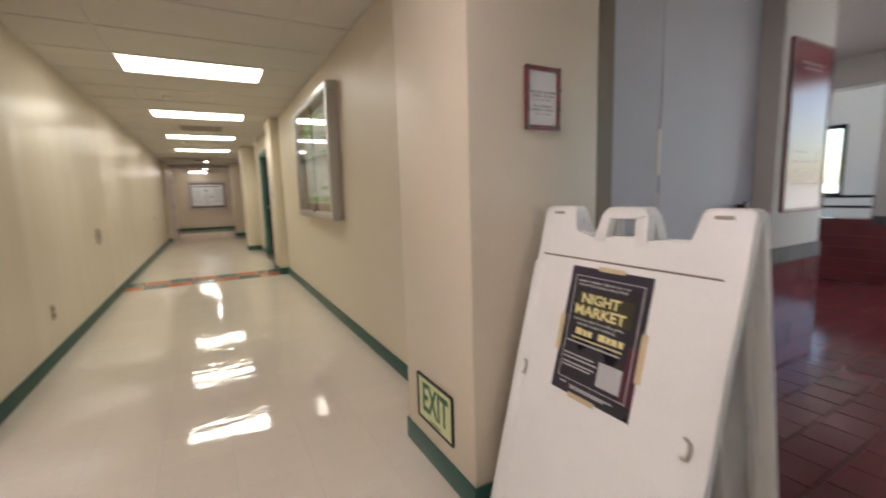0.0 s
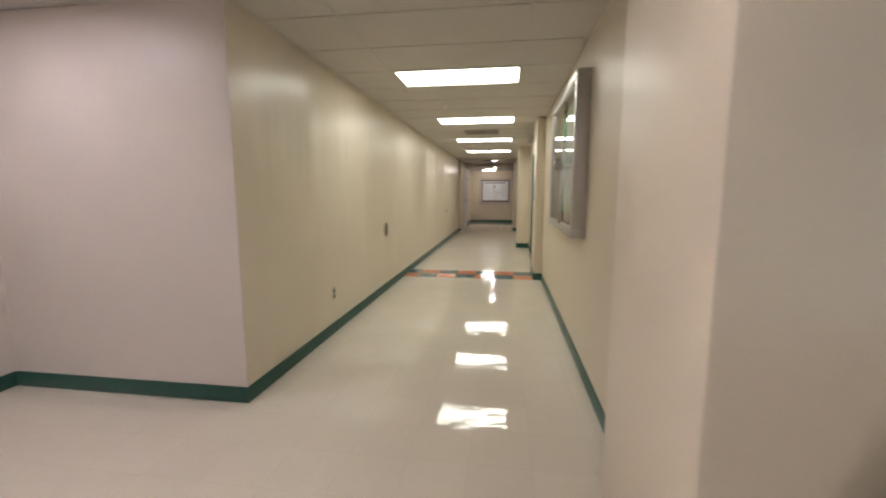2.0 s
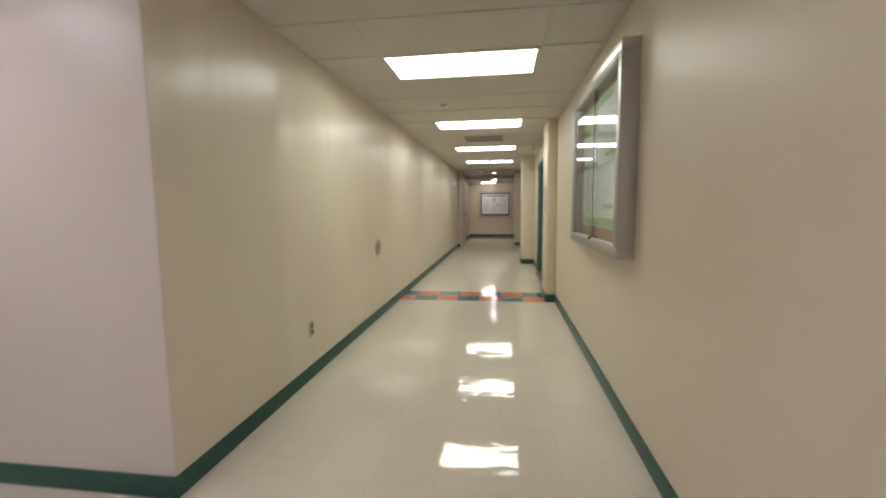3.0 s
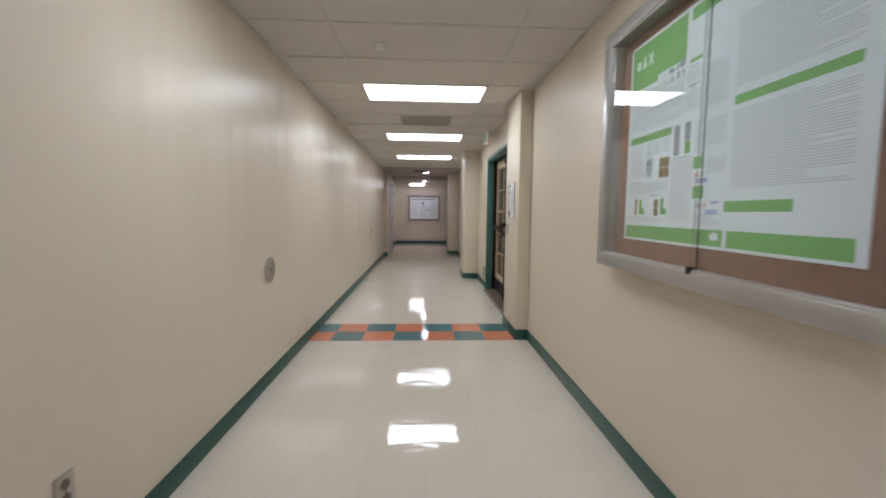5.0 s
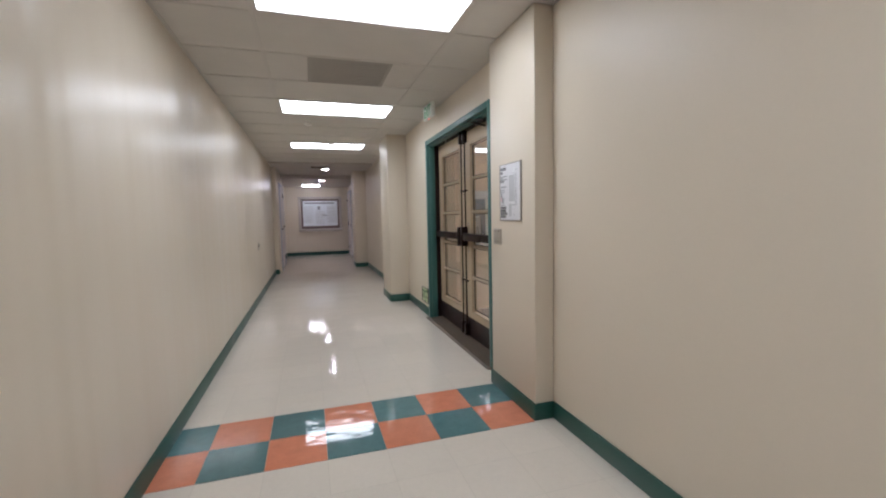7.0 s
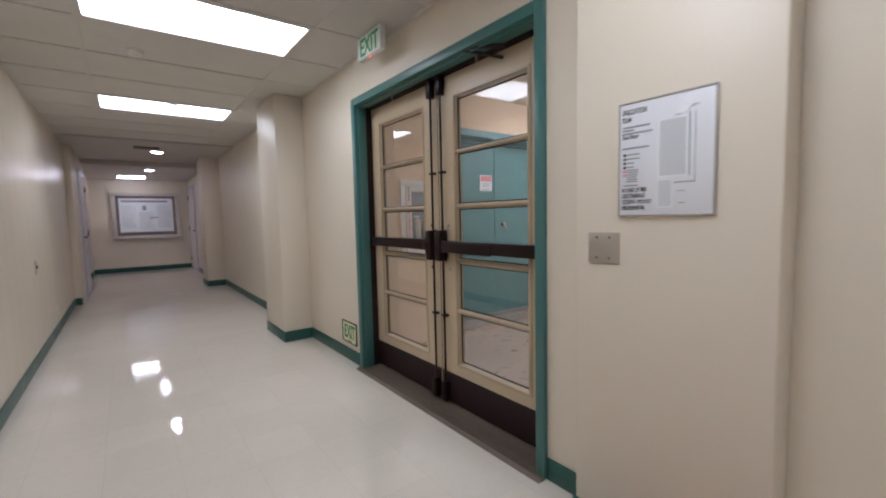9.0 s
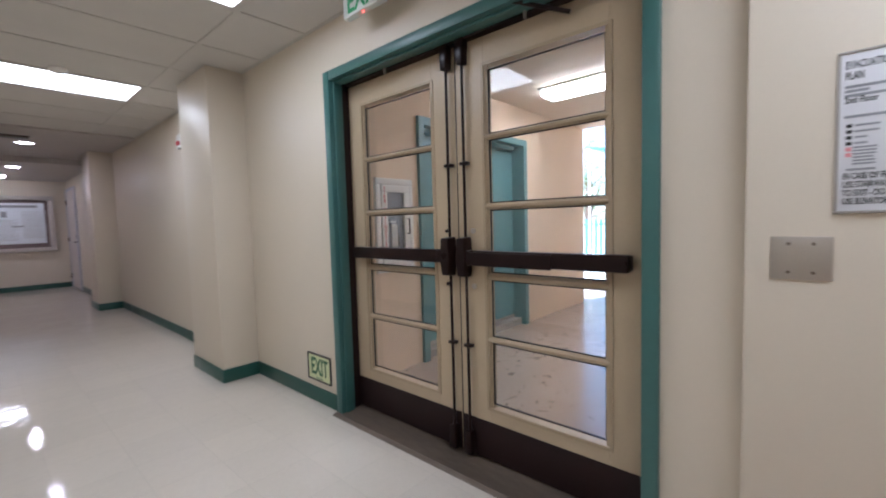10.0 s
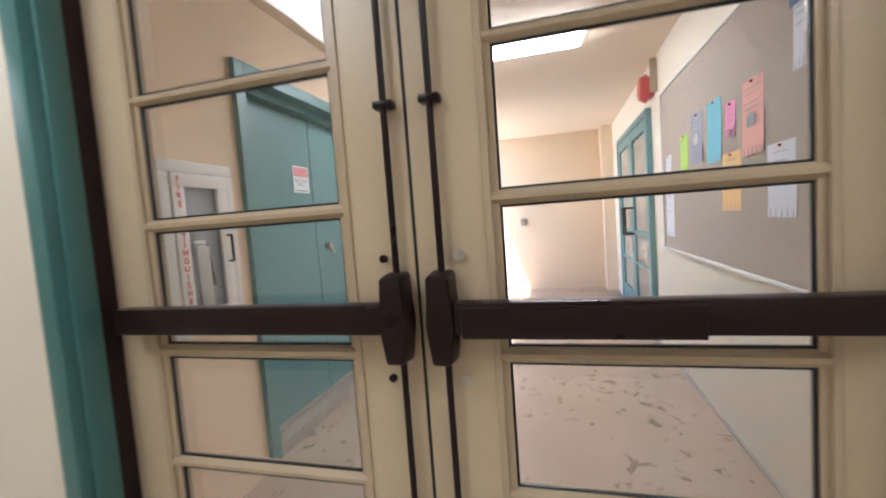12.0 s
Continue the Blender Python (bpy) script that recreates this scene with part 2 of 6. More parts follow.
M_LUMI = mat("pale_green_luminescent_plate", (0.70, 0.75, 0.44), 0.5, var=0.05)
M_LUMIT = mat("dark_green_print", (0.03, 0.13, 0.05), 0.5, var=0.1)
M_FRAMEB = mat("black_sign_frame", (0.02, 0.018, 0.016), 0.4, var=0.1)
M_RED_WOOD = mat("crimson_frame_paint", (0.17, 0.022, 0.03), 0.35, var=0.25, scale=14, stretch=(1, 1, 0.4))
M_BRICK = mat("oxblood_quarry_tile", (0.165, 0.036, 0.040), 0.14, var=0.10, scale=8, fine=60, bump=0.03, rnd=0.12)
M_GROUT = mat("dark_grout", (0.17, 0.10, 0.10), 0.8, var=0.15)
M_BORDER = mat("patterned_border_tile", (0.075, 0.065, 0.07), 0.35, var=0.6, scale=24, fine=60, bump=0.08, rnd=0.3)
M_GREYDOOR = mat("grey_door_paint", (0.50, 0.51, 0.57), 0.5, var=0.04, scale=2, fine=90, bump=0.03, rvar=0.0)
M_DARKTRIM = mat("dark_tan_trim", (0.20, 0.16, 0.115), 0.45, var=0.1)
M_REDPOST = mat("red_poster_print", (0.22, 0.03, 0.04), 0.16, var=0.12, scale=4)
M_PEACH = mat("peach_stucco", (0.80, 0.63, 0.45), 0.8, var=0.06, scale=2, fine=90, bump=0.35)
# Paler copy of the peach stucco; bounced sunlight is put into its colour.
M_PEACH_LIT = mat("lit_peach_stucco", (0.84, 0.76, 0.63), 0.8, var=0.05, scale=2, fine=90, bump=0.3)
# Opaque glazing; the pale reflection is put into its colour.
M_REFLGL = mat("painted_reflection_glass", (0.50, 0.46, 0.39), 0.12, var=0.2, scale=1.5)
M_PEACH_C = mat("peach_ceiling_stucco", (0.74, 0.61, 0.47), 0.85, var=0.06, scale=2, fine=90, bump=0.35)
M_CONC = concrete_mat("pale_concrete", (0.47, 0.365, 0.29))
M_GROUND = concrete_mat("sunny_paving", (0.68, 0.63, 0.56))
M_BOARD = mat("beige_board_fabric", (0.43, 0.36, 0.30), 0.85, var=0.06, scale=3, fine=300, bump=0.3)
M_WHITE = mat("white_enamel", (0.78, 0.75, 0.70), 0.4, var=0.04, scale=4)
M_GREYGL = mat("grey_cabinet_lining", (0.30, 0.30, 0.32), 0.5, var=0.1)
M_REDP = mat("red_lettering", (0.55, 0.06, 0.05), 0.5, var=0.08)
M_BELL = mat("red_bell_paint", (0.50, 0.03, 0.035), 0.35, var=0.1)
M_FENCE = mat("teal_fence_paint", (0.12, 0.33, 0.33), 0.5, var=0.1)
M_BARK = mat("grey_bark", (0.14, 0.10, 0.07), 0.9, var=0.3, scale=8, fine=40, bump=0.6, stretch=(1, 1, 0.3))
M_LEAF = mat("green_leaf", (0.12, 0.19, 0.06), 0.5, var=0.35, scale=3, fine=30, bump=0.0)
M_BLUE = mat("blue_awning_cloth", (0.10, 0.32, 0.55), 0.7, var=0.08)
M_PLATE = mat("brown_grey_plate", (0.11, 0.09, 0.075), 0.45, var=0.1)
M_VENT = mat("grey_vent_paint", (0.36, 0.33, 0.29), 0.5, var=0.12, scale=6)
PAPERS = {k: mat(k + "_paper", c, 0.7, var=0.04, scale=8, bump=0.02) for k, c in dict(
    lime=(0.45, 0.72, 0.10), slate=(0.30, 0.31, 0.40), cyan=(0.18, 0.55, 0.68), pink=(0.86, 0.28, 0.50), salmon=(0.84, 0.42, 0.35),
    orange=(0.86, 0.55, 0.22), white=(0.72, 0.73, 0.80), navy=(0.10, 0.16, 0.32)).items()}
M_TROFFER = glow("troffer_lens", TROFFER_COL, TROFFER)
M_CAN = glow("downlight_lamp", (1.0, 0.90, 0.97), CAN)
M_FILL_SOUTH = glow("south_fill_lamp", (1.0, 0.92, 0.94), FILL_SOUTH)
M_FILL_WEST = glow("west_fill_lamp", (1.0, 0.95, 0.88), FILL_WEST)
M_CAN_ALC = glow("alcove_downlight_lamp", (1.0, 0.88, 1.0), CAN_ALCOVE)
M_FILL_LOB = glow("lobby_fill_lamp", (0.92, 0.94, 1.0), FILL_LOBBY)
M_CAN_FAR = glow("far_downlight_lamp", (1.0, 0.87, 0.90), CAN_FAR)
M_END = glow("end_light_lens", (1.0, 0.93, 0.90), END)
M_TUBE = glow("outdoor_tube_lens", (1.0, 0.96, 0.90), TUBE)
M_LED = glow("red_indicator", (1.0, 0.05, 0.03), 3.0)
M_EXITFACE = mat("white_exit_face", (0.75, 0.80, 0.74), 0.5, var=0.03)
M_EXITGREEN = mat("green_exit_letters", (0.03, 0.36, 0.12), 0.5, var=0.05)

# ---------------------------------------------------------------- building helpers
ORIGIN = {}
PLACE = [Vector((0, 0, 0))]


def stand(y):
    """From here on, things are drawn from an origin that lies y metres up the corridor."""
    PLACE[0] = Vector((0, y, 0))


def bm_new():
    return bmesh.new()


def box(bm, x0, x1, y0, y1, z0, z1):
    vs = [bm.verts.new((x, y, z)) for z in (z0, z1) for y in (y0, y1) for x in (x0, x1)]
    for f in ((0, 2, 3, 1), (4, 5, 7, 6), (0, 1, 5, 4), (2, 6, 7, 3), (0, 4, 6, 2), (1, 3, 7, 5)):
        bm.faces.new([vs[i] for i in f])
    return bm


def hexa(bm, lo, hi):
    """A solid between two quads of four points each, in the same order."""
    a, b = [bm.verts.new(p) for p in lo], [bm.verts.new(p) for p in hi]
    bm.faces.new(a[::-1]), bm.faces.new(b)
    for i in range(4):
        bm.faces.new((a[i], a[(i + 1) % 4], b[(i + 1) % 4], b[i]))
    return bm


def tube(bm, p0, p1, r0, r1=None, n=12, caps=True):
    p0, p1 = Vector(p0), Vector(p1)
    r1 = r0 if r1 is None else r1
    q = (p1 - p0).to_track_quat("Z", "Y")
    rings = [[bm.verts.new(p + q @ Vector((r * math.cos(2 * math.pi * i / n), r * math.sin(2 * math.pi * i / n), 0))) for i in range(n)] for p, r in ((p0, r0), (p1, r1))]
    for i in range(n):
        bm.faces.new((rings[0][i], rings[0][(i + 1) % n], rings[1][(i + 1) % n], rings[1][i]))
    if caps:
        bm.faces.new(rings[0][::-1]), bm.faces.new(rings[1])
    return bm


def extrude(bm, pts, way):
    """A flat outline of points, thickened by the vector way."""
    a = [bm.verts.new(p) for p in pts]
    b = [bm.verts.new(Vector(p) + Vector(way)) for p in pts]
    bm.faces.new(a[::-1]), bm.faces.new(b)
    for i in range(len(a)):
        bm.faces.new((a[i], a[(i + 1) % len(a)], b[(i + 1) % len(a)], b[i]))
    return bm


def rounded(bm, width=0.004, segments=2):
    bmesh.ops.bevel(bm, geom=bm.edges[:], offset=width, segments=segments, profile=0.5, affect="EDGES", clamp_overlap=True)
    return bm


def finish(name, bm, material, smooth):
    bmesh.ops.recalc_face_normals(bm, faces=bm.faces[:])
    me = bpy.data.meshes.new(name)
    bm.to_mesh(me)
    bm.free()
    me.materials.append(material)
    if smooth:
        me.shade_smooth()
        me.set_sharp_from_angle(angle=radians(40))
    return me


def thing(name, at, label, category, group="", kind=""):
    """A thing of several parts: an Empty at its base."""
    ob = new(name)
    ob.location = Vector(at) + PLACE[0]
    ob.empty_display_size = 0.1
    ORIGIN[ob] = Vector(at)
    return tagged(ob, label, category, group, kind)


def part(name, bm, material, parent, label="", smooth=False):
    o = ORIGIN[parent]
    bmesh.ops.translate(bm, verts=bm.verts[:], vec=-o)
    ob = new(name, finish(name, bm, material, smooth))
    ob.parent = parent
    ORIGIN[ob] = o
    return tagged(ob, label) if label else ob


def whole(name, bm, material, label, category, group="", kind="", smooth=False):
    """A thing or piece of the setting that is one mesh."""
    ob = new(name, finish(name, bm, material, smooth))
    ob.location = PLACE[0]
    ORIGIN[ob] = Vector((0, 0, 0))
    return tagged(ob, label, category, group, kind)


def slab(name, dims, material, label, category="wall", soft=0.0):
    bm = box(bm_new(), *dims)
    if soft:
        rounded(bm, soft)
    return whole(name, bm, material, label, category, kind="structure", smooth=bool(soft))


WAYS = {"-x": Matrix(((0, 0, -1), (-1, 0, 0), (0, 1, 0))), "-y": Matrix(((1, 0, 0), (0, 0, -1), (0, 1, 0))), "+y": Matrix(((-1, 0, 0), (0, 0, 1), (0, 1, 0)))}


def words(name, text, size, at, faces, material, parent, align="LEFT", spacing=1.0, bold=0.0, turn=None, width=None):
    """Letters as a thin mesh on a surface that faces -x, -y or +y; at: the middle or left end of the baseline."""
    cu = bpy.data.curves.new("letters", "FONT")
    cu.body, cu.size, cu.align_x, cu.space_character, cu.offset, cu.extrude = text, size, align, spacing, bold, 0.0004
    cu.resolution_u = 3
    tmp = bpy.data.objects.new("letters", cu)
    scene.collection.objects.link(tmp)
    bpy.context.view_layer.update()
    me = bpy.data.meshes.new_from_object(tmp.evaluated_get(bpy.context.evaluated_depsgraph_get()))
    bpy.data.objects.remove(tmp)
    r = (turn if turn is not None else WAYS[faces]).to_4x4()
    o = ORIGIN[parent]
    if width:
        xs = [v.co.x for v in me.vertices]
        me.transform(Matrix.Diagonal((width / (max(xs) - min(xs)), 1, 1, 1)))
    me.transform(Matrix.Translation(Vector(at) - o) @ r)
    me.materials.clear()
    me.materials.append(material)
    ob = new(name, me)
    ob.parent = parent
    ORIGIN[ob] = o
    return ob


def pieces(name, bm, material, parent, label=""):
    """Like part(), with every loose piece an object of its own."""
    bm.verts.ensure_lookup_table()
    seen = set()
    for v0 in bm.verts:
        if v0 in seen:
            continue
        group, todo = [], [v0]
        seen.add(v0)
        while todo:
            v = todo.pop()
            group.append(v)
            for e in v.link_edges:
                o = e.other_vert(v)
                if o not in seen:
                    seen.add(o)
                    todo.append(o)
        one = bm_new()
        at = {v: one.verts.new(v.co) for v in group}
        for f in {f for v in group for f in v.link_faces}:
            one.faces.new([at[v] for v in f.verts])
        part(name, one, material, parent, label)
    bm.free()

# ---------------------------------------------------------------- the setting: corridor
XL, XR, H = -0.69, 1.468, 2.42
BAY = -0.12
Y_END, Y_GYP, Y_LOW = 20.1, 14.41, 16.9
cream = "cream semi-gloss painted plaster wall with faint sheen"
slab("wall_west", (XL - 0.15, XL, 3.032, Y_END, 0, H), M_WALL_W, cream)
slab("wall_alcove_north", (-2.6, XL, 3.02, 3.032, 0, H), M_WALL2, "pale mauve-beige plaster wall")
slab("wall_alcove_north_core", (-2.6, XL - 0.15, 3.032, 3.15, 0, H), M_WALL2, "plain core of the alcove wall")
slab("wall_alcove_west", (-2.6, -2.42, -3.0, 3.02, 0, H), M_WALL2, "pale mauve-beige plaster wall")
slab("wall_south", (-2.6, 3.9, -3.15, -3.0, 0, 2.95), M_WALL, cream)
# Opening out of view, added to let sky light into the lobby.
slab("wall_south_sill", (3.9, 6.6, -3.15, -3.0, 0, 0.15), M_LOBBY, "pale wall under the added fill window")
slab("wall_south_head", (3.9, 6.6, -3.15, -3.0, 2.6, 2.95), M_LOBBY, "pale wall over the added fill window")
slab("wall_south_end", (6.6, 7.25, -3.15, -3.0, 0, 2.95), M_LOBBY, "pale lobby wall")
slab("wall_pilaster_near", (1.213, 1.83, 1.385, 1.985, 0, H), M_WALL, "cream painted square pilaster at the corridor's mouth", soft=0.008)
slab("wall_east", (XR, XR + 0.23, 1.985, 8.17 + BAY, 0, H), M_WALL, cream)
slab("wall_pilaster_door", (1.343, XR, 7.186, 7.93 + BAY, 0, H), M_WALL, "cream painted shallow pilaster beside the double door", soft=0.006)
slab("wall_over_door", (XR, XR + 0.23, 8.17 + BAY, 10.065 + BAY, 2.13, H), M_WALL, cream)
slab("wall_east_far", (XR, XR + 0.23, 10.065 + BAY, Y_END, 0, H), M_WALL, cream)
slab("wall_pilaster_mid", (1.19, XR, 11.09, 11.74, 0, H), M_WALL, "cream painted square pilaster past the double door", soft=0.006)
slab("wall_pilaster_far", (1.17, XR, 15.8, 16.4, 0, H), M_WALL, "cream painted square pilaster near the corridor's end", soft=0.006)
slab("wall_east_end", (1.39, XR, 17.0, Y_END, 0, H), M_WALL, cream)
slab("wall_pilaster_west", (XL, -0.60, 15.2, 17.3, 0, H), M_WALL, "cream painted narrow pilaster before a side door", soft=0.006)
slab("wall_north", (XL - 0.15, XR + 0.23, Y_END, Y_END + 0.15, 0, H), M_WALL, cream)
slab("floor", (-2.6, XR + 0.13, -3.15, Y_END, -0.12, 0.0), M_FLOOR, "cream vinyl tile floor waxed to a high gloss", "floor")


def base(name, x0, x1, y0, y1):
    """A rubber cove base with a rounded top and a small toe."""
    bm = box(bm_new(), x0, x1, y0, y1, 0, 0.105)
    rounded(bm, 0.0035)
    return whole(name, bm, M_BASE, "dark green rubber cove baseboard", "baseboard", kind="structure", smooth=True)


B = 0.009
base("baseboard_west", XL, XL + B, 3.02 - B, 15.2)
base("baseboard_alcove_north", -2.42, XL, 3.02 - B, 3.02)
base("baseboard_alcove_west", -2.42, -2.42 + B, -3.0, 3.02 - B)
base("baseboard_pilaster_near", 1.213 - B, 1.213, 1.385 - B, 1.985 + B)
base("baseboard_pilaster_near_front", 1.213, 1.83, 1.385 - B, 1.385)
base("baseboard_pilaster_near_back", 1.216, XR - B, 1.985, 1.985 + B)
base("baseboard_east", XR - B, XR, 1.985, 7.186 - B)
base("baseboard_pilaster_door", 1.343, XR, 7.186 - B, 7.186)
base("baseboard_pilaster_door_face", 1.343 - B, 1.343, 7.186 - B, 7.93 + BAY + B)
base("baseboard_pilaster_door_back", 1.343, XR, 7.93 + BAY, 7.93 + BAY + B)
base("baseboard_door_near", XR - B, XR, 7.93 + BAY + B, 8.17 + BAY)
base("baseboard_door_far", XR - B, XR, 10.065 + BAY, 11.09 - B)
base("baseboard_pilaster_mid", 1.19, XR, 11.09 - B, 11.09)
base("baseboard_pilaster_mid_face", 1.19 - B, 1.19, 11.09 - B, 11.74)
base("baseboard_east_far", XR - B, XR, 11.74, 15.8 - B)
base("baseboard_pilaster_far", 1.17, XR, 15.8 - B, 15.8)
base("baseboard_pilaster_far_face", 1.17 - B, 1.17, 15.8 - B, 16.4)
base("baseboard_pilaster_west", XL, -0.60, 15.2 - B, 15.2)
base("baseboard_north", XL, XR, Y_END - B, Y_END)

# suspended ceiling: lay-in panels in one mesh, tees in another
GX = (-2.45, -1.40, XL, -0.172, 1.036, XR - 0.005)
LIGHT_Y = (2.18, 4.62, 7.09, 9.53, 11.97)
rows = [2.18 - 0.61 * k for k in range(8, 0, -1)]
for a, b in zip(LIGHT_Y, LIGHT_Y[1:]):
    rows += [a + (b - a) * k / 4 for k in range(4)]
rows += [11.97 + 0.61 * k for k in range(4)] + [Y_GYP]
panels, tees = bm_new(), bm_new()
for j, (y0, y1) in enumerate(zip(rows, rows[1:])):
    for i, (x0, x1) in enumerate(zip(GX, GX[1:])):
        if i < 2 and y0 > 3.0:
            continue
        if i == 3 and any(abs(y0 - l) < 0.01 for l in LIGHT_Y[1:]):
            continue
        sag = random.uniform(-0.0015, 0.0015)
        x0b = XL if (i == 2 and y0 > 2.6) else x0
        box(panels, x0b + 0.004, x1 - 0.004, y0 + 0.004, y1 - 0.004, H + 0.004 + sag, H + 0.02)
    left = -2.45 if y0 < 2.6 else XL
    box(tees, left, XR, y0 - 0.012, y0 + 0.012, H - 0.001, H + 0.012)
for x in GX[1:-1]:
    for y0, y1 in zip(rows, rows[1:]):
        if x < XL and y0 > 2.7:
            continue
        box(tees, x - 0.012, x + 0.012, y0 + 0.012, y1 - 0.012, H - 0.001, H + 0.012)
box(tees, XL, XL + 0.02, 3.0, Y_GYP, H - 0.003, H + 0.001)
box(tees, XR - 0.02, XR, 2.0, Y_GYP, H - 0.003, H + 0.001)
whole("ceiling", panels, M_CEIL, "off-white mineral fibre lay-in ceiling panels", "ceiling", kind="structure")
whole("ceiling_grid", tees, M_GRID, "off-white painted steel ceiling tees", "ceiling grid", kind="structure")
slab("ceiling_slab", (-2.6, XR + 0.23, -3.15, Y_END + 0.15, H + 0.13, H + 0.33), M_GYP, "plain slab over the corridor", "ceiling")
slab("ceiling_gypsum", (XL, XR, Y_GYP, Y_LOW, H - 0.02, H + 0.13), M_GYP, "smooth painted gypsum ceiling", "ceiling")
slab("ceiling_gypsum_low", (XL, XR, Y_LOW, Y_END, 2.31, H + 0.13), M_GYP, "smooth painted lowered gypsum ceiling", "ceiling")
slab("wall_ceiling_edge_west", (XL - 0.15, XL, 3.0, Y_END, H, H + 0.13), M_WALL, cream)
slab("wall_ceiling_edge_east", (XR, XR + 0.23, 1.985, Y_END, H, H + 0.13), M_WALL, cream)

# coloured tile band across the corridor
band = bpy.data.objects["floor"]
edges = [XL + 0.009] + [-0.172 + 0.3045 * k for k in range(-1, 5)] + [1.334]
for r, (y0, y1) in enumerate(((7.478, 7.783), (7.173, 7.478))):
    for i, (x0, x1) in enumerate(zip(edges, edges[1:])):
        bm = box(bm_new(), x0 + 0.0008, x1 - 0.0008, y0 + 0.0008, y1 - 0.0008, -0.004, 0.0035)
        part("vinyl_tile", bm, M_CORAL_T if (i + r) % 2 else M_TEAL_T, band, "coral vinyl tile" if (i + r) % 2 else "teal vinyl tile")


def troffer(y0, x0=-0.172, x1=1.036, depth=0.61):
    t = thing("ceiling_light", ((x0 + x1) / 2, y0 + depth / 2, H), "lit recessed fluorescent troffer with white ribbed lens in the ceiling grid", "ceiling light", "row of troffers")
    f, w = bm_new(), 0.036
    for a in ((x0 + .012, x1 - .012, y0 + .012, y0 + w), (x0 + .012, x1 - .012, y0 + depth - w, y0 + depth - .012), (x0 + .012, x0 + w, y0 + w, y0 + depth - w), (x1 - w, x1 - .012, y0 + w, y0 + depth - w)):
        box(f, *a, H - 0.002, H + 0.05)
    part("frame", f, M_GRID, t)
    part("housing", box(bm_new(), x0 + .012, x1 - .012, y0 + .012, y0 + depth - .012, H + 0.05, H + 0.1), M_GRID, t)
    d, n = bm_new(), 56
    zs = [H + (0.009 if k % 2 else 0.012) for k in range(n + 1)]
    rim = [[d.verts.new((x0 + w + (x1 - x0 - 2 * w) * k / n, y, zs[k])) for k in range(n + 1)] for y in (y0 + w, y0 + depth - w)]
    for k in range(n):
        d.faces.new((rim[0][k], rim[0][k + 1], rim[1][k + 1], rim[1][k]))
    part("diffuser", d, M_TROFFER, t, "glowing white ribbed lens")


for y in LIGHT_Y[1:]:
    troffer(y)


def downlight(x, y, z, lamp, r=0.085):
    t = thing("downlight", (x, y, z), "lit round recessed downlight with white trim ring, seen or added fill", "downlight", "downlights")
    ring = bm_new()
    n = 28
    prof = ((r, 0.0), (r + 0.022, 0.0), (r + 0.022, -0.006), (r - 0.004, -0.006), (r - 0.004, 0.0))
    loops = [[ring.verts.new((x + q * math.cos(2 * math.pi * i / n), y + q * math.sin(2 * math.pi * i / n), z + dz)) for i in range(n)] for q, dz in prof]
    for a, b in zip(loops, loops[1:]):
        for i in range(n):
            ring.faces.new((a[i], a[(i + 1) % n], b[(i + 1) % n], b[i]))
    part("trim_ring", ring, M_WHITE, t, smooth=True)
    part("lamp", tube(bm_new(), (x, y, z - 0.003), (x, y, z + 0.001), r - 0.006, n=24), lamp, t, "glowing lamp disc")


# Those at y 0.35 and -1.3 are fill lamps added out of view.
for x, y, z in ((-1.72, 2.25, H + 0.002), (-1.72, 0.35, H + 0.002), (0.15, 0.95, H + 0.002), (0.15, -1.3, H + 0.002), (0.49, 15.5, H - 0.02), (0.46, 17.62, 2.31)):
    downlight(x, y, z, M_CAN_FAR if y > 3 else M_CAN_ALC if x < -1 and y > 1 else M_FILL_WEST if x < -1 else M_FILL_SOUTH if y < 0 else M_CAN)
t = thing("ceiling_light", (0.17, 19.22, 2.31), "lit surface fluorescent light at the corridor's end", "ceiling light")
part("lens", rounded(box(bm_new(), -0.09, 0.43, 19.12, 19.32, 2.272, 2.31), 0.015), M_END, t, "glowing white lens", smooth=True)
t = thing("emergency_light", (0.3, 15.02, H - 0.02), "dark bronze ceiling plate beside a downlight", "ceiling fixture")
part("plate", rounded(box(bm_new(), 0.16, 0.50, 14.93, 15.10, H - 0.045, H - 0.02), 0.006), M_PLATE, t, smooth=True)

# Unseen fill lamps added to brighten the lobby.
for x, y in ((5.2, 0.3), (5.5, 2.7)):
    downlight(x, y, 2.62, M_FILL_LOB)

# ---------------------------------------------------------------- the setting: lobby beside the corridor's mouth
slab("floor_lobby", (XR + 0.13, 7.4, -3.15, 4.2, -0.12, -0.006), M_GROUT, "dark grout bed of the red lobby floor", "floor")
slab("wall_lobby_recess", (1.83, 3.44, 1.60, 1.75, 0, 2.95), M_WALL, "cream painted wall round a grey door")
slab("wall_lobby_return", (XR + 0.23, 1.83, 1.985, 2.2, 0, 2.95), M_WALL, "plain wall closing the lobby")
slab("wall_lobby_pillar", (3.44, 4.10, 1.45, 2.3, 0, 2.95), M_LOBBY, "pale painted pillar with red tiled base", soft=0.006)
slab("wall_lobby_inner", (3.95, 4.10, 2.3, 4.2, 0, 2.95), M_LOBBY, "pale painted lobby wall")
slab("wall_lobby_north", (4.10, 10.2, 4.2, 4.35, 0, 4.5), M_WHITEWALL, "white painted lobby wall")
# Out of view; the gap below is added for south sky light.
slab("wall_lobby_south_head", (7.25, 10.2, -3.15, -3.0, 3.4, 4.5), M_WHITEWALL, "white wall over an opening added for daylight")
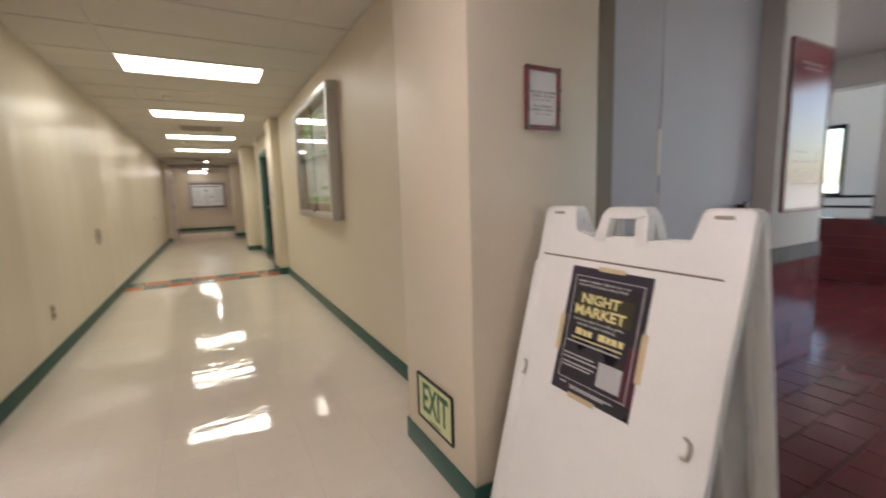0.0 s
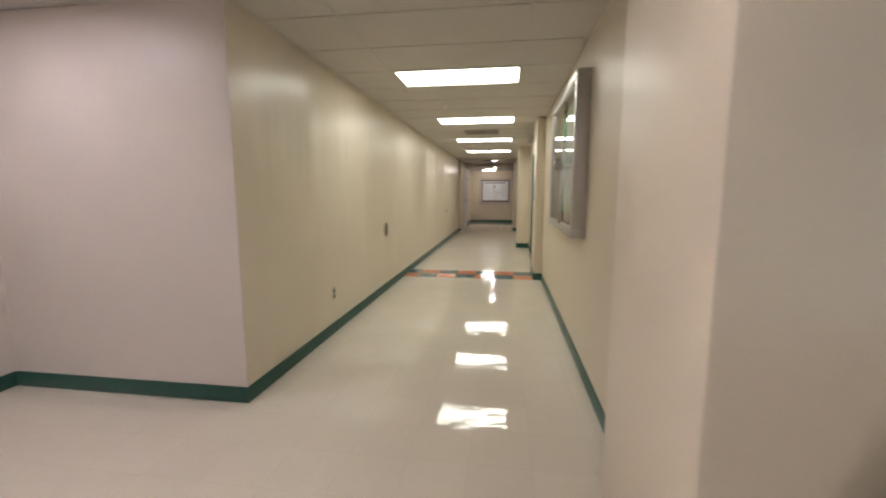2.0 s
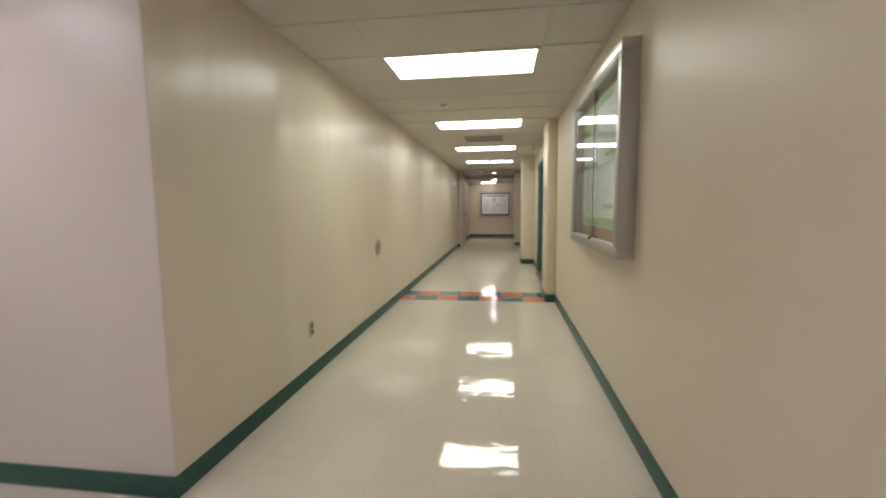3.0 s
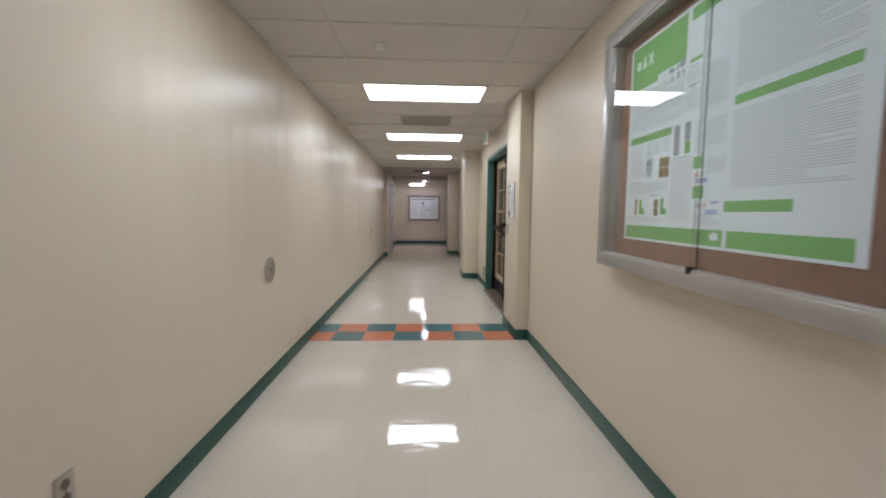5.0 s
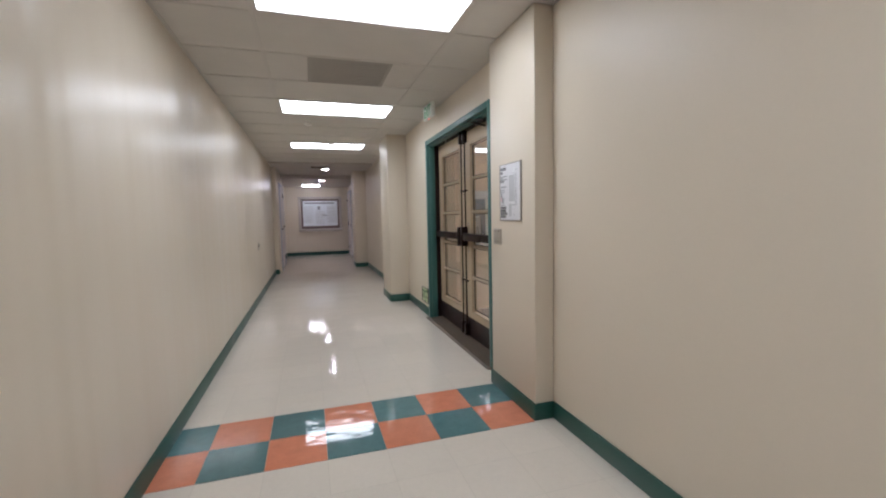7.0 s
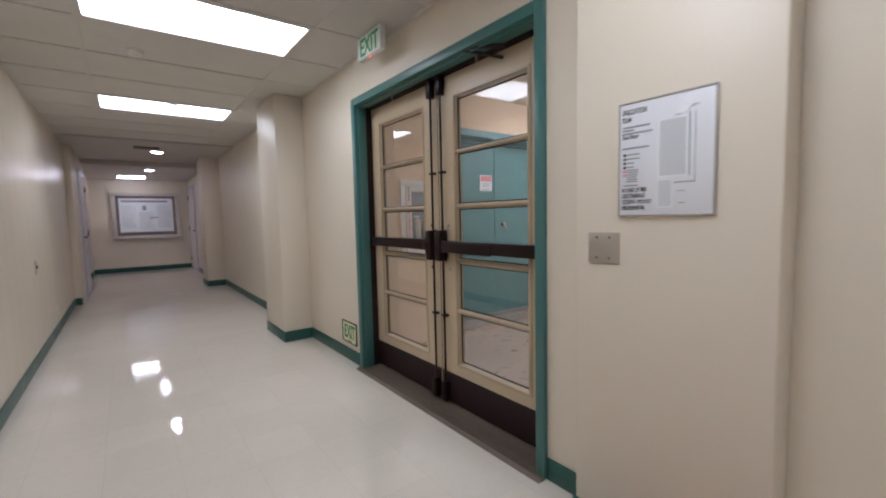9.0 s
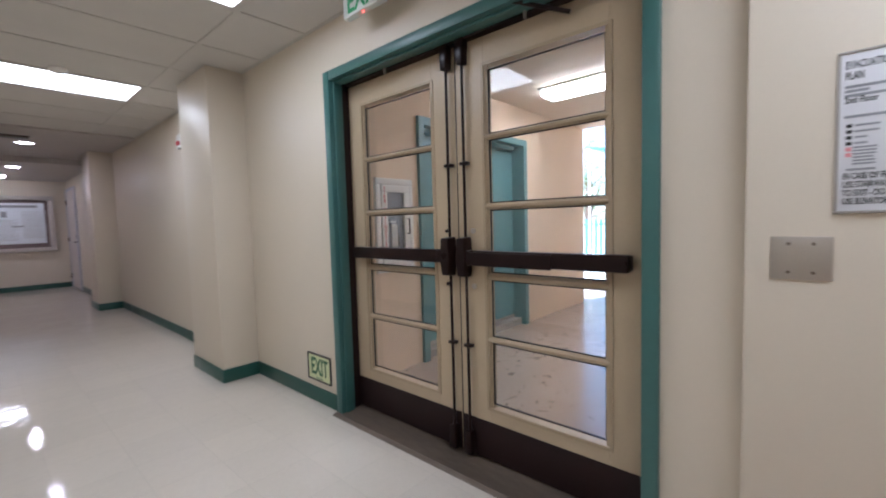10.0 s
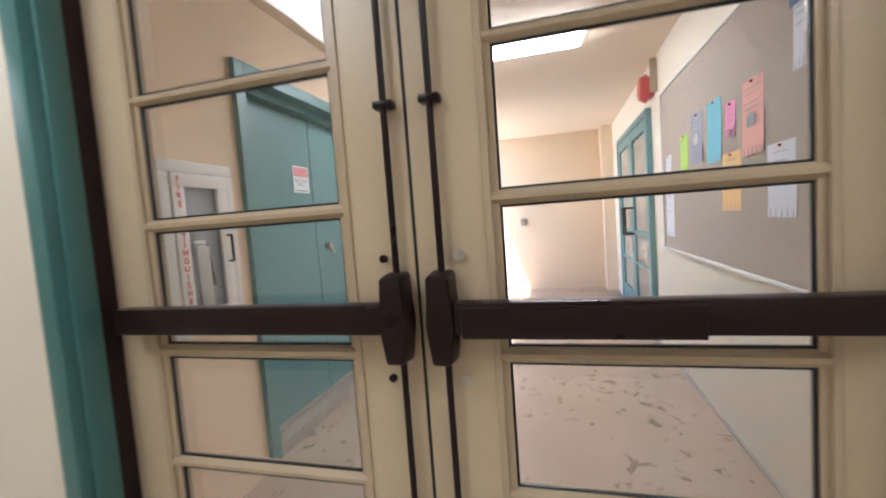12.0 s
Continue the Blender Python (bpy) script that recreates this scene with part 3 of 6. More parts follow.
slab("wall_lobby_south", (7.25, 10.2, -3.15, -3.0, 0, 0.9), M_WHITEWALL, "white painted lobby wall")
slab("wall_over_corridor_mouth", (-2.6, XR + 0.41, -3.15, 1.43, H + 0.335, 2.95), M_WALL, "plain wall above the corridor's mouth")
slab("wall_lobby_upper", (7.25, 7.4, -3.15, 4.35, 2.95, 4.5), M_WHITEWALL, "white wall above the lobby ceiling")
slab("ceiling_lobby", (1.70, 7.25, -3.15, 4.35, 2.62, 2.95), M_LOBBY, "grey painted lobby ceiling", "ceiling")
slab("wall_lobby_pier", (7.1, 7.4, 1.2, 2.03, 0, 2.95), M_LOBBY, "pale painted pier with red tiled base")
slab("wall_lobby_low", (7.12, 7.38, 2.03, 4.2, 0, 0.74), M_GROUT, "low red tiled parapet wall")
slab("wall_lobby_lintel", (7.1, 7.4, 2.03, 4.2, 2.30, 2.62), M_LOBBY, "pale painted beam over the parapet")
slab("wall_lobby_east_south", (7.1, 7.4, -3.0, -1.4, 0, 2.95), M_LOBBY, "pale painted lobby wall")
slab("wall_lobby_east_sill", (7.1, 7.4, -1.4, 1.2, 0, 0.35), M_LOBBY, "pale painted lobby wall under an opening")
slab("wall_lobby_east_head", (7.1, 7.4, -1.4, 1.2, 2.45, 2.95), M_LOBBY, "pale painted lobby wall over an opening")
# Unseen roof added to keep direct sun off the wall beyond the parapet.
slab("ceiling_atrium", (7.4, 10.2, -0.6, 4.35, 4.5, 4.7), M_WHITEWALL, "unseen white roof added to keep sun off the atrium", "ceiling")

# ---------------------------------------------------------------- grid of red tiles in the lobby (pieces)
slab("floor_atrium", (7.4, 10.2, -3.15, 4.35, -0.12, 0.0), M_CONC, "pale floor beyond the parapet", "floor")
slab("wall_atrium_a", (10.05, 10.2, 1.3, 3.27, 0, 4.5), M_WHITEWALL, "white sunlit wall beyond the parapet")
# Unseen wide opening added so sky brightens the pillar poster's reflection.
slab("wall_atrium_e", (10.05, 10.2, -3.0, 1.3, 0, 0.6), M_WHITEWALL, "white wall under a wide opening")
slab("wall_atrium_f", (10.05, 10.2, -3.0, 1.3, 2.9, 4.5), M_WHITEWALL, "white wall over a wide opening")
slab("wall_atrium_b", (10.05, 10.2, 4.1, 4.2, 0, 4.5), M_WHITEWALL, "white sunlit wall beyond the parapet")
slab("wall_atrium_c", (10.05, 10.2, 3.27, 4.1, 0, 0.95), M_WHITEWALL, "white wall under a window")
slab("wall_atrium_d", (10.05, 10.2, 3.27, 4.1, 2.17, 4.5), M_WHITEWALL, "white wall over a window")
slab("ground", (-400, 400, -400, 400, -0.4, -0.14), M_GROUND, "pale sunny paving reaching the horizon", "ground")

# ---------------------------------------------------------------- the setting: loggia outside the double door
stand(BAY)
YS, YN = 7.98, 10.36
slab("wall_loggia_south", (1.70, 8.0, YS - 0.2, YS, -0.02, 2.47), M_PEACH_LIT, "peach stucco wall of the loggia", soft=0.004)
slab("wall_loggia_north_near", (1.70, 2.53, YN, YN + 0.25, -0.02, 2.47), M_PEACH, "peach stucco wall with fire extinguisher cabinet")
slab("wall_loggia_north_far", (4.29, 5.9, YN, YN + 0.25, -0.02, 2.47), M_PEACH, "peach stucco wall past the green doors", soft=0.004)
slab("wall_loggia_north_top", (2.53, 4.29, YN, YN + 0.25, 2.11, 2.47), M_PEACH, "peach stucco wall over the green doors")
slab("wall_loggia_north_back", (2.40, 4.60, YN + 0.25, YN + 0.4, -0.02, 2.47), M_PEACH, "plain wall behind the green doors")
slab("wall_loggia_east", (7.8, 8.05, YS, 10.08, -0.02, 2.47), M_PEACH, "peach stucco end wall of the loggia", soft=0.004)
slab("wall_loggia_corner", (7.55, 7.8, YS, YS + 0.16, -0.02, 2.47), M_PEACH, "peach stucco corner pilaster")
slab("wall_loggia_west", (XR + 0.23, XR + 0.24, YS, YN, 2.16, 2.47), M_PEACH, "peach stucco above the double door")
slab("floor_loggia", (XR + 0.13, 9.0, YS - 0.2, 10.75, -0.14, -0.02), M_CONC, "stained pinkish concrete loggia floor", "floor")
# Thin grey strip laid along the foot of the south wall.
slab("trim_loggia_joint", (1.72, 7.55, YS + 0.0, YS + 0.016, -0.02, -0.008), M_VENT, "grey strip along the joint at the wall foot", "trim")
slab("ceiling_loggia_open", (5.9, 8.05, YS - 0.2, 10.08, 2.47, 2.85), M_PEACH_C, "peach stucco loggia ceiling", "ceiling")
slab("ceiling_loggia", (XR + 0.23, 5.9, YS - 0.2, 10.61, 2.47, 2.85), M_PEACH_C, "peach stucco loggia ceiling", "ceiling")
# ---------------------------------------------------------------- double door
frame_y0, frame_y1, leaf_y0, leaf_y1, split = 8.17, 10.065, 8.252, 10.03, 9.144
FX = 1.445


def door_frame():
    t = thing("door_1", (1.55, split, 0), "teal painted steel double door frame", "door frame", kind="structure")
    # rebated jambs: a deep front, a shallow back that the leaves close against
    for y0, y1, b0, b1 in ((frame_y0, 8.222, frame_y0, 8.19), (10.010, frame_y1, 10.046, frame_y1)):
        jamb = part("jamb", rounded(box(bm_new(), FX, 1.547, y0, y1, 0, 2.13), 0.004), M_TEAL, t, smooth=True)
        part("rebate", box(bm_new(), 1.5472, 1.70, b0 + 0.0005, b1 - 0.0005, 0, 2.13), M_TEAL, jamb)
    part("head", rounded(box(bm_new(), FX, 1.70, 8.225, 10.007, 2.075, 2.13), 0.004), M_TEAL, t, smooth=True)
    for y0, y1 in ((8.222, 8.234), (9.998, 10.010)):
        part("stop", rounded(box(bm_new(), 1.478, 1.530, y0, y1, 0, 2.075), 0.003), M_TEAL, t, smooth=True)
    part("stop", rounded(box(bm_new(), 1.478, 1.530, 8.234, 9.998, 2.062, 2.075), 0.003), M_TEAL, t, smooth=True)
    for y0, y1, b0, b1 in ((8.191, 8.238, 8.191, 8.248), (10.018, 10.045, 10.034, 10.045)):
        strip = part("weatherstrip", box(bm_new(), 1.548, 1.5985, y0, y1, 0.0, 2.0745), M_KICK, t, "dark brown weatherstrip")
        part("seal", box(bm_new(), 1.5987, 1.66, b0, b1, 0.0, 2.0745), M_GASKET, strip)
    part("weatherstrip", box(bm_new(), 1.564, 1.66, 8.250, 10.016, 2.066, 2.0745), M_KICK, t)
    part("threshold", extrude(bm_new(), [(1.405, 8.172, 0), (1.43, 8.172, 0.011), (1.70, 8.172, 0.016), (1.74, 8.172, -0.02), (1.74, 8.172, -0.05), (1.405, 8.172, -0.05)], (0, 1.89, 0)), M_SILL, t, "worn bronze threshold")
    for y in (9.62, 8.72):
        part("strike", rounded(tube(bm_new(), (1.56, y, 2.045), (1.56, y, 2.075), 0.008, n=10), 0.001), M_STEEL, t)


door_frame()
DX0, DX1 = 1.600, 1.644
PANES = ((1.613, 1.910), (1.289, 1.586), (0.955, 1.257), (0.642, 0.921), (0.306, 0.612))


def leaf(y0, y1, g0, g1, side):
    """A leaf with five panes over a kick plate; side: 1 where the latch edge is at y1, -1 where at y0."""
    t = thing("double_door_leaf", ((DX0 + DX1) / 2, (y0 + y1) / 2, 0.012), "closed tan metal door leaf with five panes and panic bar", "door", "double door leaves")
    lo, hi = PANES[-1][0] - 0.018, PANES[0][1] + 0.018
    gl, gh = g0 - 0.016, g1 + 0.016
    for nm, a in (("stile", (y0, gl, 0.02, 2.062)), ("stile", (gh, y1, 0.02, 2.062)), ("top_rail", (gl, gh, hi, 2.062)), ("bottom_rail", (gl, gh, 0.02, lo))):
        bm = rounded(box(bm_new(), DX0, DX1, a[0], a[1], a[2], a[3]), 0.0015, 1)
        part(nm, bm, M_DOOR, t)
    # stepped moulding round the glazing
    for w, d in ((0.030, 0.006), (0.014, 0.011)):
        bm = bm_new()
        for a in ((gl - w + .016, gl + 0.002, lo - w + .016, hi + w - .016), (gh - 0.002, gh + w - .016, lo - w + .016, hi + w - .016), (gl + .002, gh - .002, hi - 0.002, hi + w - .016), (gl + .002, gh - .002, lo - w + .016, lo + 0.002)):
            if a[1] > a[0] and a[3] > a[2]:
                box(bm, DX0 - d, DX0 + 0.002, *a)
        part("moulding", rounded(bm, 0.0015, 1), M_BEAD, t)
    bm = bm_new()
    for a in ((g0 - 0.018, g0 + 0.0005, lo, hi), (g1 - 0.0005, g1 + 0.018, lo, hi)):
        box(bm, DX0 + 0.006, DX1 - 0.006, *a)
    part("glazing_stop", bm, M_BEAD, t)
    for k in range(4):
        top, bot = PANES[k][0], PANES[k + 1][1]
        bm = bm_new()
        mid = (top + bot) / 2
        hz = (top - bot) / 2
        extrude(bm, [(DX0 - 0.004, gl, mid + 0.005), (DX0 - 0.004, gl, mid - 0.005), (DX0 + 0.010, gl, mid - hz), (DX1 - 0.008, gl, mid - hz), (DX1 - 0.008, gl, mid + hz), (DX0 + 0.010, gl, mid + hz)], (0, gh - gl, 0))
        part("muntin", bm, M_BEAD, t)
    for z0, z1 in PANES:
        g = part("pane", box(bm_new(), 1.620, 1.625, g0 - 0.004, g1 + 0.004, z0 - 0.004, z1 + 0.004), M_GLASS, t, "clear glass pane")
        g.visible_shadow = False
        bm = bm_new()
        for a in ((g0 + 0.0007, g0 + 0.0055, z0, z1), (g1 - 0.0055, g1 - 0.0007, z0, z1), (g0 + 0.0055, g1 - 0.0055, z1 - 0.005, z1), (g0 + 0.0055, g1 - 0.0055, z0, z0 + 0.005)):
            box(bm, 1.612, 1.6195, *a)
        part("pane_gasket", bm, M_GASKET, t)
    part("kick_plate", rounded(box(bm_new(), DX0 - 0.003, DX0, y0 + 0.002, y1 - 0.002, 0.022, 0.216), 0.001, 1), M_KICK, t, "dark brown kick plate")
    # exit device: bar, centre case, rods, guides, latches
    ye = y1 - 0.058 if side > 0 else y0 + 0.036
    far = y0 + 0.045 if side > 0 else y1 - 0.075
    a, b = sorted((ye - side * 0.03, far))
    bar = part("panic_bar", rounded(box(bm_new(), 1.535, 1.578, a, b, 0.999, 1.066), 0.006), M_BRONZE, t, "dark bronze panic bar", smooth=True)
    if side > 0:
        part("touch_pad", rounded(box(bm_new(), 1.529, 1.536, b - (b - a) * 0.60, b - 0.015, 0.994, 1.058), 0.003), M_BRONZE, bar, smooth=True)
    else:
        part("bracket", rounded(box(bm_new(), 1.530, 1.537, a - 0.004, a + 0.03, 1.004, 1.062), 0.003), M_BRONZE, bar, smooth=True)
    e0, e1 = (far, far + 0.05) if side > 0 else (far - 0.05, far)
    part("end_cap", rounded(box(bm_new(), 1.545, 1.60, e0, e1, 1.003, 1.062), 0.004), M_BRONZE, bar, smooth=True)
    bm = bm_new()
    pr = [(-0.44, 0.86), (-0.36, 0.95), (0.36, 0.95), (0.44, 0.86), (0.46, 0.25), (0.50, 0.05), (0.50, -0.20), (0.38, -0.86), (0.30, -0.94), (-0.30, -0.94), (-0.38, -0.86), (-0.50, -0.20), (-0.50, 0.05), (-0.46, 0.25)]
    extrude(bm, [(1.530, ye + 0.062 * u, 1.03 + 0.105 * v) for u, v in pr], (0.062, 0, 0))
    for v in bm.verts:
        if v.co.x < 1.55:
            v.co.y = ye + (v.co.y - ye) * 0.90
            v.co.z = 1.03 + (v.co.z - 1.03) * 0.94
    part("latch_case", rounded(bm, 0.005), M_BRONZE, t, "dark bronze latch case", smooth=True)
    part("rod", tube(bm_new(), (1.578, ye, 1.12), (1.578, ye, 1.98), 0.0075, n=10), M_BRONZE, t, smooth=True)
    part("rod", tube(bm_new(), (1.578, ye, 0.13), (1.578, ye, 0.97), 0.0075, n=10), M_BRONZE, t, smooth=True)
    for z in (1.487, 0.585):
        bm = rounded(box(bm_new(), 1.568, 1.60, ye - 0.022, ye + 0.022, z - 0.008, z + 0.008), 0.003)
        part("rod_guide", bm, M_BRONZE, t, smooth=True)
    for z0, z1, w in ((1.955, 2.075, 0.026), (0.03, 0.15, 0.024)):
        bm = bm_new()
        up = z0 > 1
        lo_w, hi_w = (w * 0.7, w) if up else (w, w * 0.7)
        hexa(bm, [(1.555, ye - lo_w, z0), (1.60, ye - lo_w, z0), (1.60, ye + lo_w, z0), (1.555, ye + lo_w, z0)], [(1.555, ye - hi_w, z1), (1.60, ye - hi_w, z1), (1.60, ye + hi_w, z1), (1.555, ye + hi_w, z1)])
        part("rod_latch", rounded(bm, 0.005), M_BRONZE, t, smooth=True)
    for z in (1.158, 0.885):
        bm = tube(bm_new(), (1.590, ye - side * 0.035, z), (1.60, ye - side * 0.035, z), 0.013 if side > 0 else 0.009, n=18)
        tube(bm, (1.586, ye - side * 0.035, z), (1.591, ye - side * 0.035, z), 0.007 if side > 0 else 0.005, n=12)
        part("through_bolt", rounded(bm, 0.001, 1), M_STEEL if side > 0 else M_BRONZE, t, "steel through bolt" if side > 0 else "dark through bolt", smooth=True)
    # pull on the outer face
    if side < 0:
        bm = bm_new()
        pts = [(1.645, 0.96), (1.70, 0.965), (1.715, 0.985), (1.715, 1.16), (1.70, 1.18), (1.645, 1.185)]
        for p, q in zip(pts, pts[1:]):
            tube(bm, (p[0], ye - 0.055, p[1]), (q[0], ye - 0.055, q[1]), 0.011, n=10)
        part("pull_handle", bm, M_STEEL, t, "steel pull handle", smooth=True)
    return t


part('meeting_seal', box(bm_new(), 1.603, 1.640, split - 0.0039, split + 0.0039, 0.02, 2.06), M_GASKET, bpy.data.objects['door_1'])
LEAF_N = leaf(split + 0.004, leaf_y1, 9.322, 9.875, -1)
LEAF_S = leaf(leaf_y0, split - 0.004, 8.402, 8.955, 1)
# door closer with its bent arm
t = thing("door_closer", (1.50, 8.60, 2.02), "dark bronze door closer arm under the door frame head", "door closer")
part("shoe", rounded(box(bm_new(), 1.470, 1.50, 8.70, 8.80, 2.085, 2.11), 0.004), M_BRONZE, t, smooth=True)
part("arm", tube(bm_new(), (1.46, 8.74, 2.10), (1.52, 8.46, 2.035), 0.011, n=10), M_BRONZE, t, smooth=True)
part("arm", tube(bm_new(), (1.46, 8.74, 2.09), (1.56, 8.52, 2.005), 0.009, n=10), M_BRONZE, t, smooth=True)

stand(0)

# ---------------------------------------------------------------- small helpers for flat things


def xbar(bm, x, y0, y1, z0, z1, t=0.0007):
    """A thin printed bar on a surface that faces -x."""
    return box(bm, x - t, x, min(y0, y1), max(y0, y1), z0, z1)


def xframe(bm, xa, xb, y0, y1, z0, z1, w):
    """A rectangular frame on a wall that faces -x."""
    box(bm, xa, xb, y0, y1, z0, z0 + w), box(bm, xa, xb, y0, y1, z1 - w, z1)
    box(bm, xa, xb, y0, y0 + w, z0 + w, z1 - w), box(bm, xa, xb, y1 - w, y1, z0 + w, z1 - w)
    return bm


def yframe(bm, ya, yb, x0, x1, z0, z1, w):
    box(bm, x0, x1, ya, yb, z0, z0 + w), box(bm, x0, x1, ya, yb, z1 - w, z1)
    box(bm, x0, x0 + w, ya, yb, z0 + w, z1 - w), box(bm, x1 - w, x1, ya, yb, z0 + w, z1 - w)
    return bm


def text_block(bm, x, y_left, y_right, z_top, z_bot, step, rng, fill=0.5):
    """Rows of unreadable small print as bars, ragged at the end."""
    z = z_top
    while z - step > z_bot:
        end = y_right + (y_left - y_right) * rng.choice((0, 0, 0, 0.03, 0.3))
        xbar(bm, x, y_left, end, z - step * fill, z)
        z -= step


# ---------------------------------------------------------------- glazed notice case on the corridor wall
def notice_case():
    x0, y0, y1, z0, z1 = 1.368, 3.832, 5.356, 0.993, 2.170
    t = thing("notice_case", (XR, (y0 + y1) / 2, z0), "silver aluminium glazed notice case with a green poster on cork", "notice case")
    f = rounded(xframe(bm_new(), x0, XR, y0, y1, z0, z1, 0.062), 0.003)
    part("case_frame", f, M_ALU, t, "anodised aluminium frame", smooth=True)
    part("lip", rounded(xframe(bm_new(), x0 + 0.006, x0 + 0.03, y0 + 0.055, y1 - 0.055, z0 + 0.055, z1 - 0.055, 0.016), 0.002), M_ALU, t, smooth=True)
    part("backing", box(bm_new(), 1.452, XR, y0 + 0.05, y1 - 0.05, z0 + 0.05, z1 - 0.05), M_CORK, t, "brown cork backing")
    mid = 4.565
    for a, b, x in ((y0 + 0.063, mid + 0.02, x0 + 0.028), (mid - 0.02, y1 - 0.063, x0 + 0.016)):
        g = part("sliding_pane", box(bm_new(), x, x + 0.005, a, b, z0 + 0.06, z1 - 0.06), M_CASEGLASS, t, "sliding glass pane tinted grey for haze")
        g.visible_shadow = False
    part("track", box(bm_new(), x0 + 0.012, x0 + 0.04, y0 + 0.064, y1 - 0.064, z0 + 0.062, z0 + 0.068), M_GASKET, t)
    part("lock", rounded(box(bm_new(), x0 - 0.004, x0 + 0.016, mid - 0.012, mid + 0.008, z0 + 0.055, z0 + 0.082), 0.002), M_GASKET, t, "small black lock")
    # the poster: white sheet, green bars, blocks of small print
    p = thing("research_poster", (1.45, 4.54, 1.14), "white research poster with green headings, charts and small print", "poster")
    yl, yr, zb, zt = 5.214, 4.03, 1.137, 2.055
    X = 1.4495
    part("sheet", box(bm_new(), X, 1.4515, yr, yl, zb, zt), M_PAPER, p)
    # headings, boxes and the band along the foot
    g = bm_new()
    for a, b, z0, z1 in ((5.194, 4.772, 1.868, 2.040), (5.190, 4.972, 1.844, 1.867), (4.745, 4.672, 1.838, 1.852), (5.183, 4.846, 1.590, 1.622), (4.689, 4.631, 1.432, 1.477), (4.685, 4.622, 1.320, 1.366), (5.195, 4.511, 1.148, 1.206), (4.745, 4.30, 1.995, 2.040), (4.51, 4.24, 1.270, 1.306), (4.49, 4.08, 1.62, 1.65), (4.49, 4.06, 1.148, 1.206)):
        xbar(g, X, a, b, z0, z1)
    pieces("green_print", g, M_GREEN, p, "green headings and bars")
    for a, m, b, z0, z1, z2 in ((5.078, 5.056, 5.031, 1.259, 1.286, 1.326), (4.899, 4.877, 4.853, 1.260, 1.284, 1.330)):
        part("bar_chart", extrude(bm_new(), [(X - 0.0007, a, z0), (X - 0.0007, a, z2), (X - 0.0007, m, z2), (X - 0.0007, m, z1), (X - 0.0007, b, z1), (X - 0.0007, b, z0)], (0.0007, 0, 0)), M_GREEN, p, "green bar chart")
    part("bar_chart", xbar(bm_new(), X, 4.748, 4.715, 1.497, 1.546), M_GREEN, p)
    # small print in its columns
    rng = random.Random(5)
    k = bm_new()
    for a, b, z1, z0 in ((5.172, 4.776, 1.822, 1.736), (5.176, 4.766, 1.722, 1.640), (5.176, 5.060, 1.578, 1.428), (5.036, 4.978, 1.515, 1.425), (5.180, 4.857, 1.398, 1.350), (5.178, 4.852, 1.246, 1.222), (4.830, 4.700, 1.478, 1.222), (4.760, 4.655, 1.815, 1.760), (4.758, 4.660, 1.735, 1.655), (4.690, 4.636, 1.612, 1.490), (4.677, 4.520, 1.262, 1.222), (4.632, 4.530, 1.800, 1.640), (4.625, 4.520, 1.600, 1.500), (4.612, 4.515, 1.460, 1.400), (4.49, 4.08, 1.90, 1.67), (4.49, 4.08, 1.60, 1.34)):
        text_block(k, X, a, b, z1, z0, 0.0078, rng, 0.40)
    part("small_print", k, M_PALE, p)["kind"] = "stuff"
    k = bm_new()
    for a, b, z in ((5.10, 4.80, 1.728), (5.178, 5.08, 1.404), (4.745, 4.69, 1.822), (4.745, 4.68, 1.752), (4.735, 4.70, 1.745), (4.83, 4.72, 1.484), (5.16, 5.09, 1.341), (4.99, 4.92, 1.341)):
        xbar(k, X, a, b, z, z + 0.004)
    pieces("bold_line", k, M_TEXT, p)
    # world map: ragged dark lands
    for a, b, z0, z1 in ((4.885, 4.845, 1.835, 1.862), (4.868, 4.855, 1.800, 1.832), (4.832, 4.815, 1.838, 1.868), (4.826, 4.806, 1.806, 1.836), (4.812, 4.772, 1.838, 1.872), (4.790, 4.774, 1.812, 1.834), (4.782, 4.770, 1.796, 1.808)):
        m, n = (a + b) / 2, (z0 + z1) / 2
        q = [(a, n), (a - 0.006, z1 - 0.004), (m, z1), (b + 0.004, z1 - 0.007), (b, n), (m - 0.004, z0 + 0.006), (m + 0.003, z0), (m + 0.008, z0 + 0.009)]
        part("map_land", extrude(bm_new(), [(X - 0.0011, y, z) for y, z in q], (0.0007, 0, 0)), M_TEXT, p, "dark map of the lands")
    k = bm_new()
    for a, b, z0, z1 in ((4.823, 4.786, 1.497, 1.618), (4.753, 4.717, 1.549, 1.618)):
        xbar(k, X, a, b, z0, z1)
    pieces("grey_chart", k, M_TEXT, p, "grey stacked chart")
    k = bm_new()
    for a, b in ((5.036, 4.984), (4.972, 4.922), (4.906, 4.850)):
        xbar(k, X, a, b, 1.524, 1.582)
    xbar(k, X, 5.030, 4.985, 1.430, 1.512)
    pieces("pale_diagram", k, mat("pale_grey_print", (0.66, 0.68, 0.69), 0.6, var=0.12, scale=60), p, "pale grey diagrams")
    k = bm_new()
    for a, z, wy, wz in ((4.922, 1.418, 0.076, 0.086), (5.118, 1.257, 0.026, 0.076), (4.950, 1.253, 0.036, 0.074)):
        for i in (0, 1):
            for n in (0, 1):
                if wy > 0.05 or i == 0:
                    ww = wy / 2 if wy > 0.05 else wy
                    xbar(k, X - 0.0004, a - i * ww, a - (i + 1) * ww + 0.003, z + n * wz / 2, z + (n + 1) * wz / 2 - 0.003)
    pieces("photograph", k, M_BROWNP, p, "small brown photograph")
    k = bm_new()
